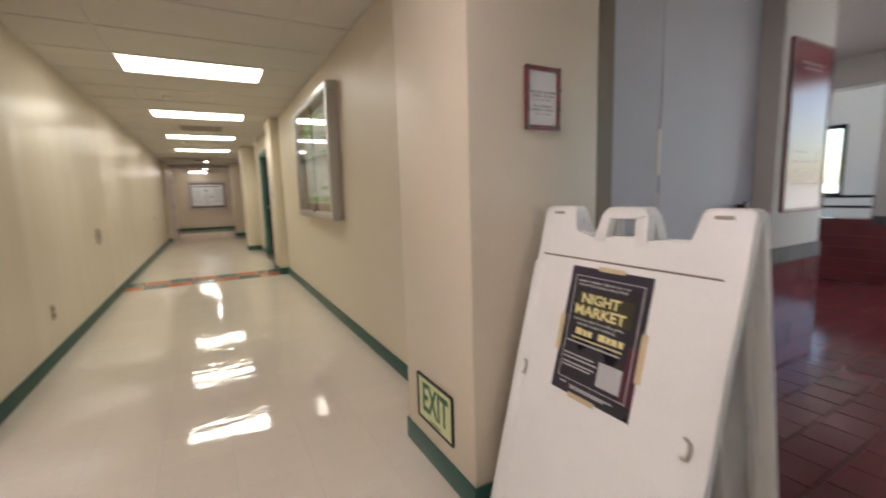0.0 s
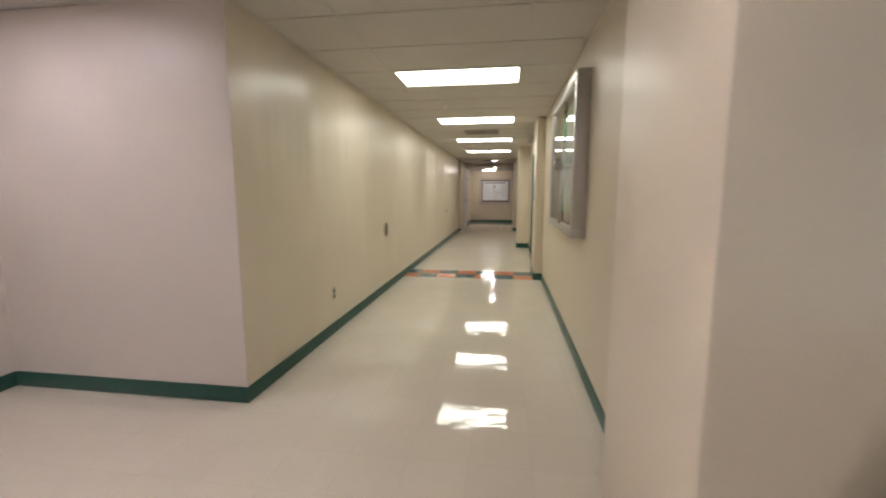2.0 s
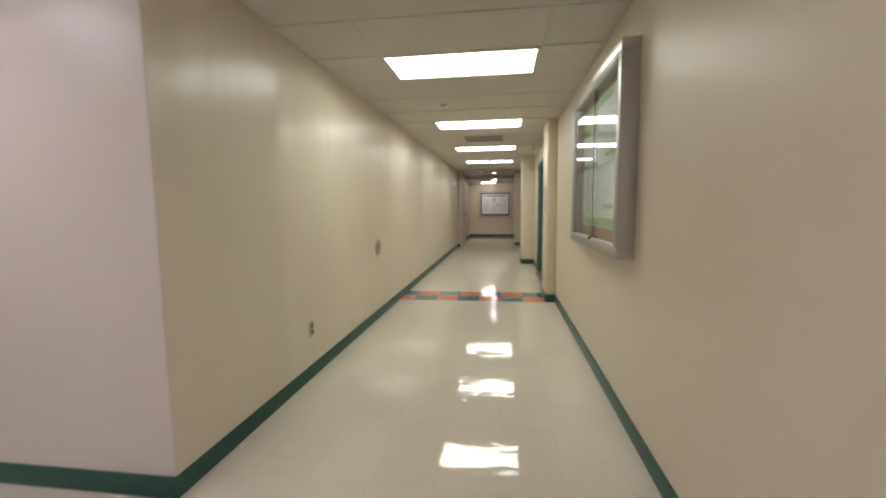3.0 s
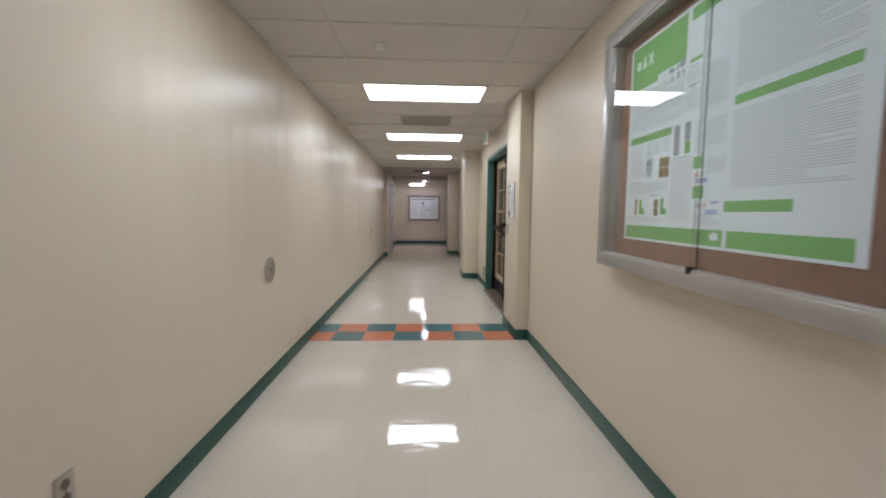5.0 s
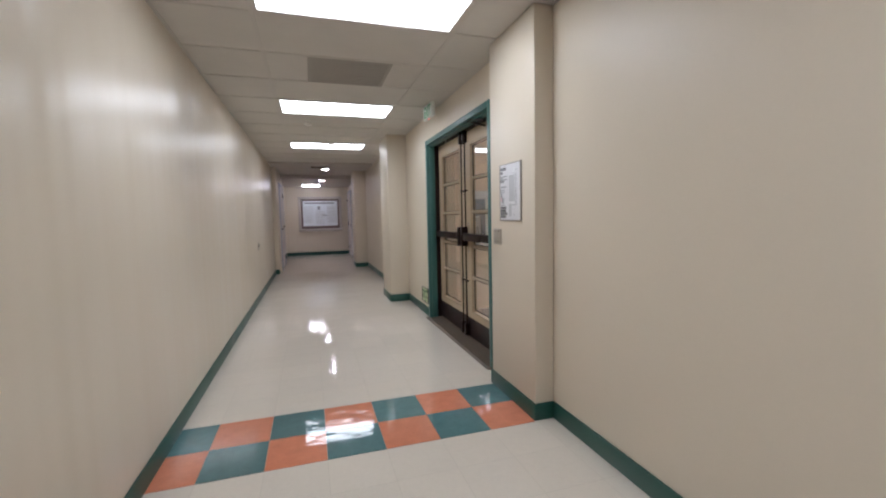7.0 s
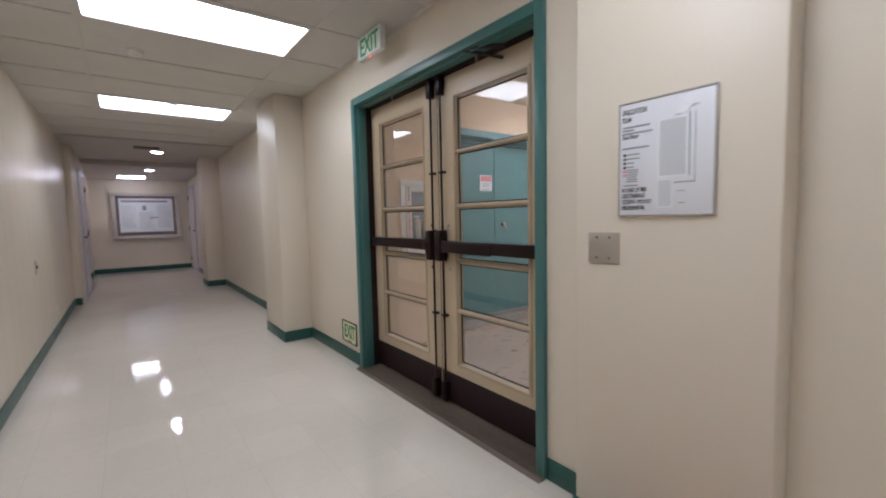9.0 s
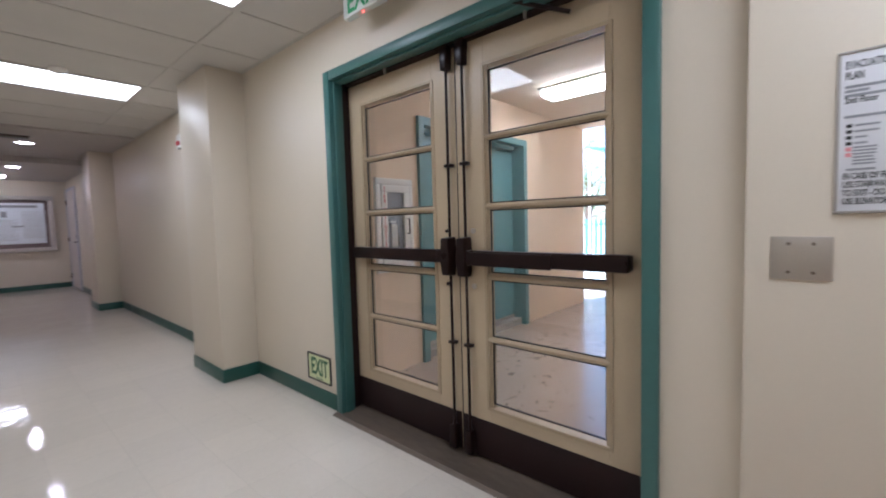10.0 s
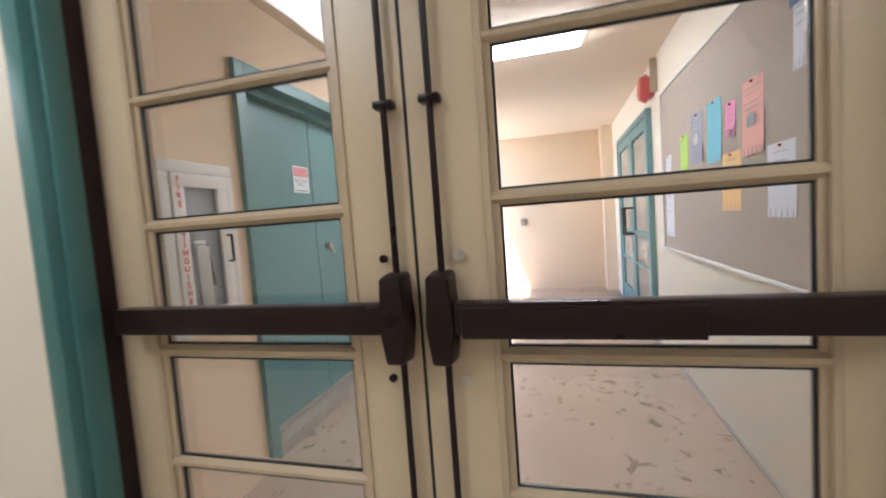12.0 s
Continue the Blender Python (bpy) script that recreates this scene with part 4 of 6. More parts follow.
    for a, b, z0, z1 in ((4.677, 4.652, 1.402, 1.414), (4.652, 4.632, 1.286, 1.300), (4.62, 4.607, 1.290, 1.300)):
        xbar(k, X, a, b, z0, z1)
    pieces("pink_print", k, M_PINKP, p)
    k = bm_new()
    for a, b, z0, z1 in ((4.670, 4.606, 1.376, 1.393), (4.580, 4.538, 1.298, 1.309), (4.602, 4.543, 1.262, 1.277)):
        xbar(k, X, a, b, z0, z1)
    pieces("lilac_print", k, M_LILACP, p)
    # white emblems on the banner and foot
    for q in ([(5.160 - 0.022 + 0.022 * math.cos(v), 1.956 + 0.022 * math.sin(v)) for v in (0, 0.9, 1.8, 2.7, 3.6, 4.5, 5.4)], [(5.094, 1.985), (5.080, 1.985), (5.080, 1.965), (5.066, 1.935), (5.108, 1.935), (5.094, 1.965)], [(5.046, 1.988), (5.034, 1.968), (5.022, 1.988), (5.012, 1.984), (5.026, 1.960), (5.010, 1.934), (5.022, 1.930), (5.034, 1.950), (5.046, 1.930), (5.056, 1.934), (5.042, 1.960), (5.056, 1.984)], [(4.572, 1.170), (4.572, 1.190), (4.550, 1.200), (4.530, 1.190), (4.530, 1.170)]):
        part("emblem", extrude(bm_new(), [(X - 0.0014, y, z) for y, z in q], (0.0007, 0, 0)), M_PAPER, p, "small white emblem")
    for y, z in ((5.20, 2.045), (4.045, 2.045), (5.205, 1.60)):
        part("pin", tube(bm_new(), (X - 0.007, y, z), (X, y, z), 0.004, n=8), M_STEEL, p)


notice_case()


# ---------------------------------------------------------------- exit plates near the floor
def exit_plate(x, y0, y1, z0, z1):
    """Faces -x; y0 is the end nearer the walk's start."""
    t = thing("exit_sign", (x, (y0 + y1) / 2, z0), "pale green luminescent exit plate in a black frame above the baseboard", "exit sign", "low exit plates")
    part("plate", box(bm_new(), x - 0.006, x, y0 + 0.004, y1 - 0.004, z0 + 0.004, z1 - 0.004), M_LUMI, t)
    part("sign_frame", rounded(xframe(bm_new(), x - 0.012, x, y0, y1, z0, z1, 0.009), 0.002, 1), M_FRAMEB, t, "black frame")
    hh = z1 - z0
    words("lettering", "EXIT", hh * 0.86, (x - 0.0068, (y0 + y1) / 2 + (y1 - y0) * 0.36, z0 + hh * 0.24), "-x", M_LUMIT, t, bold=0.004, width=(y1 - y0) * 0.72)
    bm = bm_new()
    xbar(bm, x - 0.0062, y0 + 0.03 + (y1 - y0) * 0.25, y1 - 0.03 - (y1 - y0) * 0.25, z0 + 0.016, z0 + 0.022)
    part("small_print", bm, M_LUMIT, t)


exit_plate(1.213, 1.533, 1.852, 0.184, 0.396)
stand(BAY)
exit_plate(XR, 10.145, 10.425, 0.150, 0.335)

# hanging exit sign above the double door
t = thing("ceiling_exit_sign", (1.33, 9.51, 2.43), "white ceiling exit sign with green letters and red indicator", "exit sign")
part("body", rounded(box(bm_new(), 1.325, 1.365, 9.35, 9.66, 2.272, 2.418), 0.005), M_EXITFACE, t, smooth=True)
words("lettering", "EXIT", 0.155, (1.3235, 9.625, 2.290), "-x", M_EXITGREEN, t, bold=0.003, width=0.25)
part("indicator", tube(bm_new(), (1.340, 9.51, 2.265), (1.340, 9.51, 2.274), 0.003, n=10), M_LED, t, "small red indicator")

# ---------------------------------------------------------------- evacuation plan and blank plate on the pilaster
PX = 1.343
t = thing("evacuation_plan", (PX, 7.55, 1.2), "framed white evacuation plan with a grey floor map", "wall sign")
ey0, ey1, ez0, ez1 = 7.459, 7.757, 1.200, 1.572
part("panel", rounded(box(bm_new(), PX - 0.008, PX, ey0, ey1, ez0, ez1), 0.003), mat("pale_plan_panel", (0.72, 0.72, 0.74), 0.35, var=0.02), t, smooth=True)
part("edge_frame", rounded(xframe(bm_new(), PX - 0.011, PX, ey0, ey1, ez0, ez1, 0.006), 0.002), M_VENT, t, "thin grey metal edge", smooth=True)
EX = PX - 0.0085
words("title", "EVACUATION\nPLAN", 0.024, (EX, ey1 - 0.014, ez1 - 0.040), "-x", M_INK, t, bold=0.0006, width=0.080)
words("floor_name", "2nd Floor", 0.020, (EX, ey1 - 0.014, ez1 - 0.118), "-x", M_INK, t, bold=0.0005, width=0.055)
words("fire_notice", "IN CASE OF FIRE\nUSE STAIRWAY\nTO EXIT - DO NOT\nUSE ELEVATOR", 0.0195, (EX, ey1 - 0.014, ez0 + 0.080), "-x", M_INK, t, bold=0.0006, width=0.100)
rng = random.Random(2)
bm = bm_new()
for z, l in ((1.494, 0.092), (1.484, 0.040), (1.474, 0.100), (1.426, 0.090)):
    xbar(bm, EX, ey1 - 0.014, ey1 - 0.014 - l, z - 0.006, z)
for k in range(4):
    xbar(bm, EX, ey1 - 0.032, ey1 - 0.032 - rng.uniform(0.02, 0.042), 1.400 - 0.0135 * k, 1.4045 - 0.0135 * k)
for k in range(6):
    xbar(bm, EX, ey1 - 0.030, ey1 - 0.030 - rng.uniform(0.03, 0.042), 1.350 - 0.0075 * k, 1.3540 - 0.0075 * k)
xbar(bm, EX, ey1 - 0.020, ey1 - 0.068, 1.299, 1.304)
part("small_print", bm, M_TEXT, t)["kind"] = "stuff"
bm = bm_new()
for k in range(4):
    xbar(bm, EX, ey1 - 0.018, ey1 - 0.028, 1.398 - 0.0135 * k, 1.406 - 0.0135 * k)
pieces("legend_mark", bm, M_INK, t)
bm = bm_new()
for z in (1.344, 1.331):
    xbar(bm, EX, ey1 - 0.018, ey1 - 0.028, z, z + 0.009)
pieces("red_mark", bm, M_PINKP, t)
bm = xframe(bm_new(), EX - 0.001, EX, ey1 - 0.222, ey1 - 0.132, 1.318, 1.500, 0.006)
part("map_outline", bm, M_PAPER, t, "white map outline")
bm = xframe(bm_new(), EX - 0.001, EX, ey1 - 0.178, ey1 - 0.132, 1.226, 1.314, 0.003)
part("map_outline", bm, M_PAPER, t, "white map outline")
bm = extrude(bm_new(), [(EX - 0.001, ey1 - 0.185, 1.505), (EX - 0.001, ey1 - 0.206, 1.542), (EX - 0.001, ey1 - 0.232, 1.525), (EX - 0.001, ey1 - 0.214, 1.507)], (0.001, 0, 0))
part("map_block", bm, M_PAPER, t, "white map block")
part("map_area", xbar(bm_new(), EX, ey1 - 0.139, ey1 - 0.215, 1.325, 1.493, 0.0005), M_PALE, t, "grey map area")
part("map_area", xbar(bm_new(), EX, ey1 - 0.135, ey1 - 0.175, 1.229, 1.311, 0.0005), M_PALE, t, "grey map area")
bm = bm_new()
xbar(bm, EX, ey1 - 0.223, ey1 - 0.227, 1.32, 1.505)
xbar(bm, EX, ey1 - 0.240, ey1 - 0.242, 1.30, 1.505)
for k in range(5):
    xbar(bm, EX, ey1 - 0.185 - 0.009 * k, ey1 - 0.198 - 0.013 * k, 1.503 + 0.005 * k, 1.5055 + 0.005 * k)
xbar(bm, EX, ey1 - 0.182, ey1 - 0.240, 1.300, 1.304)
xbar(bm, EX, ey1 - 0.195, ey1 - 0.215, 1.238, 1.241), xbar(bm, EX, ey1 - 0.19, ey1 - 0.215, 1.275, 1.277)
part("map_lines", bm, M_TEXT, t)["kind"] = "stuff"


def wall_plate(name, label, x, y0, y1, z0, z1, side, screws, material=M_STEEL):
    """A metal plate on a wall; side: -1 faces -x, 1 faces +x."""
    t = thing(name, (x, (y0 + y1) / 2, z0), label, "wall plate")
    a, b = sorted((x, x + side * 0.006))
    part("plate", rounded(box(bm_new(), a, b, y0, y1, z0, z1), 0.002), material, t, smooth=True)
    for y, z in screws:
        part("screw", tube(bm_new(), (x + side * 0.006, y, z), (x + side * 0.0085, y, z), 0.0042, n=10), M_GROOVE, t)
    return t


wall_plate("blank_plate", "brushed steel blank plate with four screws", PX, 7.754, 7.874, 1.036, 1.145, -1, [(7.79, 1.055), (7.838, 1.055), (7.79, 1.127), (7.838, 1.127)])
stand(0)
t = wall_plate("wall_outlet", "steel electrical outlet plate low on the wall", XL, 4.37, 4.443, 0.322, 0.438, 1, [(4.4065, 0.38)])
for z in (0.356, 0.404):
    part("socket", rounded(tube(bm_new(), (XL + 0.005, 4.4065, z), (XL + 0.009, 4.4065, z), 0.017, n=16), 0.001, 1), M_GROOVE, t, "dark socket")
t = wall_plate("switch_plate", "steel switch plate on the wall", XL, 12.09, 12.165, 0.765, 0.895, 1, [(12.127, 0.79), (12.127, 0.87)])
part("toggle", rounded(box(bm_new(), XL + 0.005, XL + 0.016, 12.12, 12.135, 0.82, 0.845), 0.002), M_GASKET, t)
t = wall_plate("wall_outlet", "pale outlet plate near the corridor's end", XL, 13.24, 13.31, 0.20, 0.31, 1, [], M_WHITE)
t = thing("round_cover", (XL, 6.195, 0.835), "round brushed steel cover plate with a centre screw", "wall plate")
part("disc", rounded(tube(bm_new(), (XL, 6.195, 0.835), (XL + 0.012, 6.195, 0.835), 0.090, n=40), 0.003), M_STEEL, t, smooth=True)
part("screw", tube(bm_new(), (XL + 0.012, 6.195, 0.835), (XL + 0.015, 6.195, 0.835), 0.008, n=12), M_GASKET, t)

# ---------------------------------------------------------------- ceiling: return grille, detectors, sprinklers
gy0, gy1 = rows[rows.index(7.09) + 2], rows[rows.index(7.09) + 3]
t = thing("ceiling_vent", (0.45, (gy0 + gy1) / 2, H), "grey perforated return air grille in the ceiling grid", "ceiling vent")
part("vent_frame", rounded(box(bm_new(), 0.13, 0.765, gy0 + 0.012, gy1 - 0.012, H - 0.003, H + 0.006), 0.002, 1), M_VENT, t)
for k in range(15):
    y = gy0 + 0.05 + (gy1 - gy0 - 0.1) * k / 14
    part("slat", hexa(bm_new(), [(0.16, y, H - 0.0035), (0.735, y, H - 0.0035), (0.735, y + 0.020, H - 0.0035), (0.16, y + 0.020, H - 0.0035)], [(0.16, y + 0.003, H - 0.007), (0.735, y + 0.003, H - 0.007), (0.735, y + 0.008, H - 0.007), (0.16, y + 0.008, H - 0.007)]), M_VENT, t)
for x, y, r in ((0.12, 10.57, 0.055), (0.46, 11.90, 0.06), (0.115, 6.19, 0.045)):
    t = thing("smoke_detector", (x, y, H), "round off-white ceiling detector", "detector", "ceiling detectors")
    part("cover", rounded(tube(bm_new(), (x, y, H + 0.002), (x, y, H - 0.028), r, r * 0.8, n=28), 0.004), M_WHITE, t, smooth=True)
    part("nub", tube(bm_new(), (x, y, H - 0.028), (x, y, H - 0.036), r * 0.35, n=16), M_WHITE, t, smooth=True)
t = thing("wall_alarm", (XR, 12.56, 2.1), "small red and white wall alarm", "alarm")
part("body", rounded(box(bm_new(), XR - 0.05, XR, 12.49, 12.63, 2.03, 2.17), 0.006), M_WHITE, t, smooth=True)
part("lens", rounded(box(bm_new(), XR - 0.062, XR - 0.05, 12.52, 12.60, 2.06, 2.10), 0.003), M_BELL, t, "red strip")

# ---------------------------------------------------------------- far end of the corridor
t = thing("display_case", (0.36, Y_END, 0.8), "wide pale framed display case with a white poster", "notice case")
dx0, dx1, dz0, dz1 = -0.265, 1.155, 0.815, 1.985
part("case_frame", rounded(yframe(bm_new(), Y_END - 0.10, Y_END, dx0, dx1, dz0, dz1, 0.085), 0.006), mat("pale_oak_frame", (0.55, 0.50, 0.45), 0.4, var=0.12, scale=12), t, smooth=True)
part("backing", box(bm_new(), dx0 + 0.08, dx1 - 0.08, Y_END - 0.03, Y_END, dz0 + 0.08, dz1 - 0.08), mat("grey_brown_felt", (0.20, 0.15, 0.14), 0.9, var=0.1), t, "grey brown lining")
p = thing("academic_poster", (0.36, Y_END - 0.03, 0.93), "large white printed poster inside the display case", "poster")
part("sheet", box(bm_new(), -0.12, 1.01, Y_END - 0.034, Y_END - 0.0305, 0.99, 1.84), mat("bright_paper", (0.78, 0.82, 0.86), 0.5, var=0.03), p)
bm = bm_new()
rng = random.Random(9)
for x0, x1, z1, z0 in ((-0.08, 0.22, 1.66, 1.09), (0.28, 0.60, 1.49, 1.06), (0.66, 0.97, 1.66, 1.09)):
    z = z1
    while z > z0:
        box(bm, x0, x0 + (x1 - x0) * rng.choice((1, 1, 0.8)), Y_END - 0.0352, Y_END - 0.034, z - 0.010, z)
        z -= 0.026
part("small_print", bm, M_PALE, p)
bm = box(bm_new(), -0.06, 0.90, Y_END - 0.0354, Y_END - 0.034, 1.74, 1.79)
box(bm, 0.36, 0.44, Y_END - 0.0354, Y_END - 0.034, 1.54, 1.66), box(bm, 0.50, 0.68, Y_END - 0.0354, Y_END - 0.034, 1.34, 1.365)
pieces("dark_print", bm, M_TEXT, p)


def side_door(x, y0, y1, side, label):
    """A door in a side wall near the end; side: 1 faces +x."""
    t = thing("side_door", (x, (y0 + y1) / 2, 0), label, "door")
    a, b = sorted((x, x + side * 0.03))
    f = bm_new()
    box(f, a, b, y0 - 0.05, y0, 0, 2.13), box(f, a, b, y1, y1 + 0.05, 0, 2.13), box(f, a, b, y0, y1, 2.08, 2.13)
    part("door_frame", rounded(f, 0.003, 1), M_GREYDOOR, t)
    a, b = sorted((x, x + side * 0.018))
    part("leaf", rounded(box(bm_new(), a, b, y0 + 0.004, y1 - 0.004, 0.012, 2.076), 0.002, 1), mat("pale_door_paint", (0.62, 0.56, 0.53), 0.4, var=0.04), t)
    bm = tube(bm_new(), (x + side * 0.018, y0 + 0.07, 1.0), (x + side * 0.06, y0 + 0.07, 1.0), 0.012, n=12)
    tube(bm, (x + side * 0.06, y0 + 0.06, 1.0), (x + side * 0.06, y0 + 0.18, 1.0), 0.009, n=10)
    part("lever_handle", bm, M_BRONZE, t, "dark lever handle", smooth=True)
    part("lock_plate", rounded(box(bm_new(), *sorted((x + side * 0.018, x + side * 0.026)), y0 + 0.035, y0 + 0.105, 1.06, 1.16), 0.002), M_BRONZE, t)
    for z in (0.25, 1.05, 1.85):
        part("hinge", tube(bm_new(), (x + side * 0.03, y1, z - 0.05), (x + side * 0.03, y1, z + 0.05), 0.010, n=10), M_BRONZE, t)


side_door(-0.60, 16.02, 17.06, 1, "closed pale painted side door with dark lever and hinges")
side_door(1.39, 18.92, 19.98, -1, "closed pale side door with dark hinges")
base("baseboard_west_far", XL, XL + B, 17.3, Y_END - B)
base("baseboard_east_end", 1.39 - B, 1.39, 17.0, 18.86)

# ---------------------------------------------------------------- alcove wall
t = thing("paper_notice", (-2.42, 2.40, 1.0), "white paper notice above a brown wall tray", "notice")
part("sheet", box(bm_new(), -2.42, -2.417, 2.26, 2.478, 1.13, 1.41), M_PAPER, t)
part("tray", rounded(box(bm_new(), -2.42, -2.37, 2.25, 2.485, 0.985, 1.10), 0.004), M_CORK, t, "brown tray", smooth=True)

# ---------------------------------------------------------------- framed notice on the near pilaster
NY = 1.385
t = thing("framed_notice", (1.533, NY, 1.40), "white printed notice in a mottled crimson frame", "framed notice")
nx0, nx1, nz0, nz1 = 1.451, 1.615, 1.420, 1.642
part("frame", rounded(yframe(bm_new(), NY - 0.014, NY, nx0, nx1, nz0, nz1, 0.0155), 0.003), M_RED_WOOD, t, "mottled crimson frame", smooth=True)
bm = bm_new()
for x0, x1, z0, z1 in ((nx0, nx0 + .016, nz1 - .0165, nz1), (nx1 - .016, nx1, nz1 - .0165, nz1), (nx0, nx0 + .016, nz0, nz0 + .016), (nx1 - .016, nx1, nz0, nz0 + .016), (nx0, nx0 + .0155, 1.555, 1.569), (nx1 - .0155, nx1, 1.553, 1.571), (nx0, nx0 + .0155, 1.488, 1.502), (nx1 - .0155, nx1, 1.486, 1.504)):
    box(bm, x0 + .001, x1 - .001, NY - 0.0152, NY - 0.012, z0, z1)
pieces("mottle", bm, mat("dark_green_mottle", (0.03, 0.06, 0.05), 0.4, var=0.3), t, "dark green mottling")
part("paper", box(bm_new(), nx0 + 0.015, nx1 - 0.015, NY - 0.006, NY - 0.001, nz0 + 0.015, nz1 - 0.015), M_PAPER, t, "white sheet")
for text, size, z, w in (("BIOLOGY DIVISION", 0.0120, 1.549, 0.116), ("OFFICE - SG 210", 0.0110, 1.536, 0.096), ("ESL DIVISION", 0.0110, 1.500, 0.082), ("OFFICE - SG 223", 0.0110, 1.487, 0.094)):
    words("lettering", text, size, (1.533, NY - 0.0062, z), "-y", M_INK, t, align="CENTER", bold=0.0, width=w)
for text, z, w in (("(across the hall)", 1.524, 0.074), ("(down the hall)", 1.474, 0.072)):
    words("lettering", text, 0.0085, (1.533, NY - 0.0062, z), "-y", M_TEXT, t, align="CENTER", width=w)


# ---------------------------------------------------------------- folding sign board
def fx(z):
    return 1.235 + 0.25 * z


def rx(z):
    return 1.80 - 0.205 * z


def sign_board():
    y0, y1, top = 0.653, 1.342, 1.142
    t = thing("folding_sign_board", (1.47, 1.0, 0), "white plastic folding sandwich board with an event poster", "sign board")
    for nm, f, s in (("front_panel", fx, 1), ("rear_panel", rx, -1)):
        bm = bm_new()
        out = [(y0, 0.045), (y0, top - 0.012), (y0 + 0.012, top), (y0 + 0.116, top), (y0 + 0.128, top - 0.012), (y0 + 0.136, 1.056), (y0 + 0.150, 1.045), (1.088, 1.045), (1.104, 1.052), (1.168, 1.054), (1.182, 1.064), (1.190, top - 0.012), (1.202, top), (y1 - 0.012, top), (y1, top - 0.012), (y1 - 0.012, 0.045), (y1 - 0.03, 0.0), (y1 - 0.13, 0.0), (y1 - 0.16, 0.05), (y0 + 0.16, 0.05), (y0 + 0.13, 0.0), (y0 + 0.02, 0.0)]
        extrude(bm, [(f(z), y, z) for y, z in out], (s * 0.030, 0, 0))
        panel = part(nm, rounded(bm, 0.006), M_SIGN, t, smooth=True)
        bm = bm_new()
        loop = [(0.910, 1.035), (0.924, 1.122), (0.942, 1.142), (1.062, 1.142), (1.084, 1.122), (1.100, 1.035), (1.058, 1.035), (1.050, 1.108), (0.964, 1.108), (0.956, 1.035)]
        # two posts and a grip
        for q in ((0, 1, 8, 9), (5, 6, 7, 4)):
            extrude(bm, [(f(loop[i][1]) - s * 0.004, loop[i][0], loop[i][1]) for i in q], (s * 0.036, 0, 0))
        extrude(bm, [(f(loop[i][1]) - s * 0.004, loop[i][0], loop[i][1]) for i in (1, 2, 3, 4, 7, 8)], (s * 0.036, 0, 0))
        part("handle", rounded(bm, 0.005), M_SIGN, panel, smooth=True)
        # raised rims at both sides
        for a, b, c in ((y1 - 0.004, y1 - 0.032, y1 - 0.055),):
            bm = hexa(bm_new(), [(f(0.06), a, 0.06), (f(0.06) - s * 0.012, a, 0.06), (f(0.06) - s * 0.012, b, 0.06), (f(0.06), c, 0.06)], [(f(0.95), a, 0.95), (f(0.95) - s * 0.012, a, 0.95), (f(0.95) - s * 0.012, b, 0.95), (f(0.95), c, 0.95)])
            part("rim", rounded(bm, 0.004), M_SIGN, panel, smooth=True)
        # Flat dark brown strip that marks the groove on the panel face.
        bm = extrude(bm_new(), [(f(0.973) - s * 0.002, y0 + 0.045, 0.973), (f(0.973) - s * 0.002, y1 - 0.036, 0.973), (f(0.9775) - s * 0.002, y1 - 0.036, 0.9775), (f(0.9775) - s * 0.002, y0 + 0.045, 0.9775)], (s * 0.004, 0, 0))
        part("groove", bm, M_GROOVE, panel, "dark brown groove line")
        for ya in (y0 + 0.048, y1 - 0.095):
            # No recess is cut; the slot's shade is put in as a grey strip.
            bm = extrude(bm_new(), [(f(1.116) - s * 0.0015, ya, 1.116), (f(1.116) - s * 0.0015, ya + 0.045, 1.116), (f(1.125) - s * 0.0015, ya + 0.045, 1.125), (f(1.125) - s * 0.0015, ya, 1.125)], (s * 0.003, 0, 0))
            part("slot", bm, M_VENT, panel, "grey strip for the shade of a shallow slot")
        # moulded ribs and pockets on the inner face
        for ya in (y0 + 0.03, y0 + 0.12, y1 - 0.05):
            bm = extrude(bm_new(), [(f(z) + s * 0.029, ya, z) for z in (0.12, 0.90)] + [(f(z) + s * d, ya, z) for z, d in ((0.86, 0.048), (0.62, 0.052), (0.56, 0.040), (0.50, 0.052), (0.16, 0.050))], (0, 0.022, 0))
            part("rib", rounded(bm, 0.004, 1), M_SIGN, panel, smooth=True)
        for y in (y0 + 0.053, y1 - 0.05):
            bm = bm_new()
            pts = [(0.0, 0.600), (0.016, 0.597), (0.020, 0.580), (0.016, 0.558), (0.0, 0.552)]
            for p, q in zip(pts, pts[1:]):
                tube(bm, (f(p[1]) - s * (0.003 + p[0] * 0.4), y - p[0] + 0.01, p[1]), (f(q[1]) - s * (0.003 + q[0] * 0.4), y - q[0] + 0.01, q[1]), 0.0045, n=8)
            part("steel_loop", bm, M_STEEL, panel, "bent steel loop", smooth=True)
    for y in (0.717, 1.267):
        part("hinge", rounded(tube(bm_new(), (1.546, y - 0.05, 1.122), (1.546, y + 0.05, 1.122), 0.010, n=12), 0.001, 1), M_SIGN, t, smooth=True)
        part("hinge_pin", tube(bm_new(), (1.539, y - 0.034, 1.136), (1.539, y + 0.02, 1.136), 0.005, n=8), M_STEEL, t, "small steel hinge pin")
    return t


sign_board()
UP = Vector((0.25, 0, 1)).normalized()
TILT = Matrix(((0, UP.x, -UP.z), (-1, 0, 0), (0, UP.z, UP.x)))


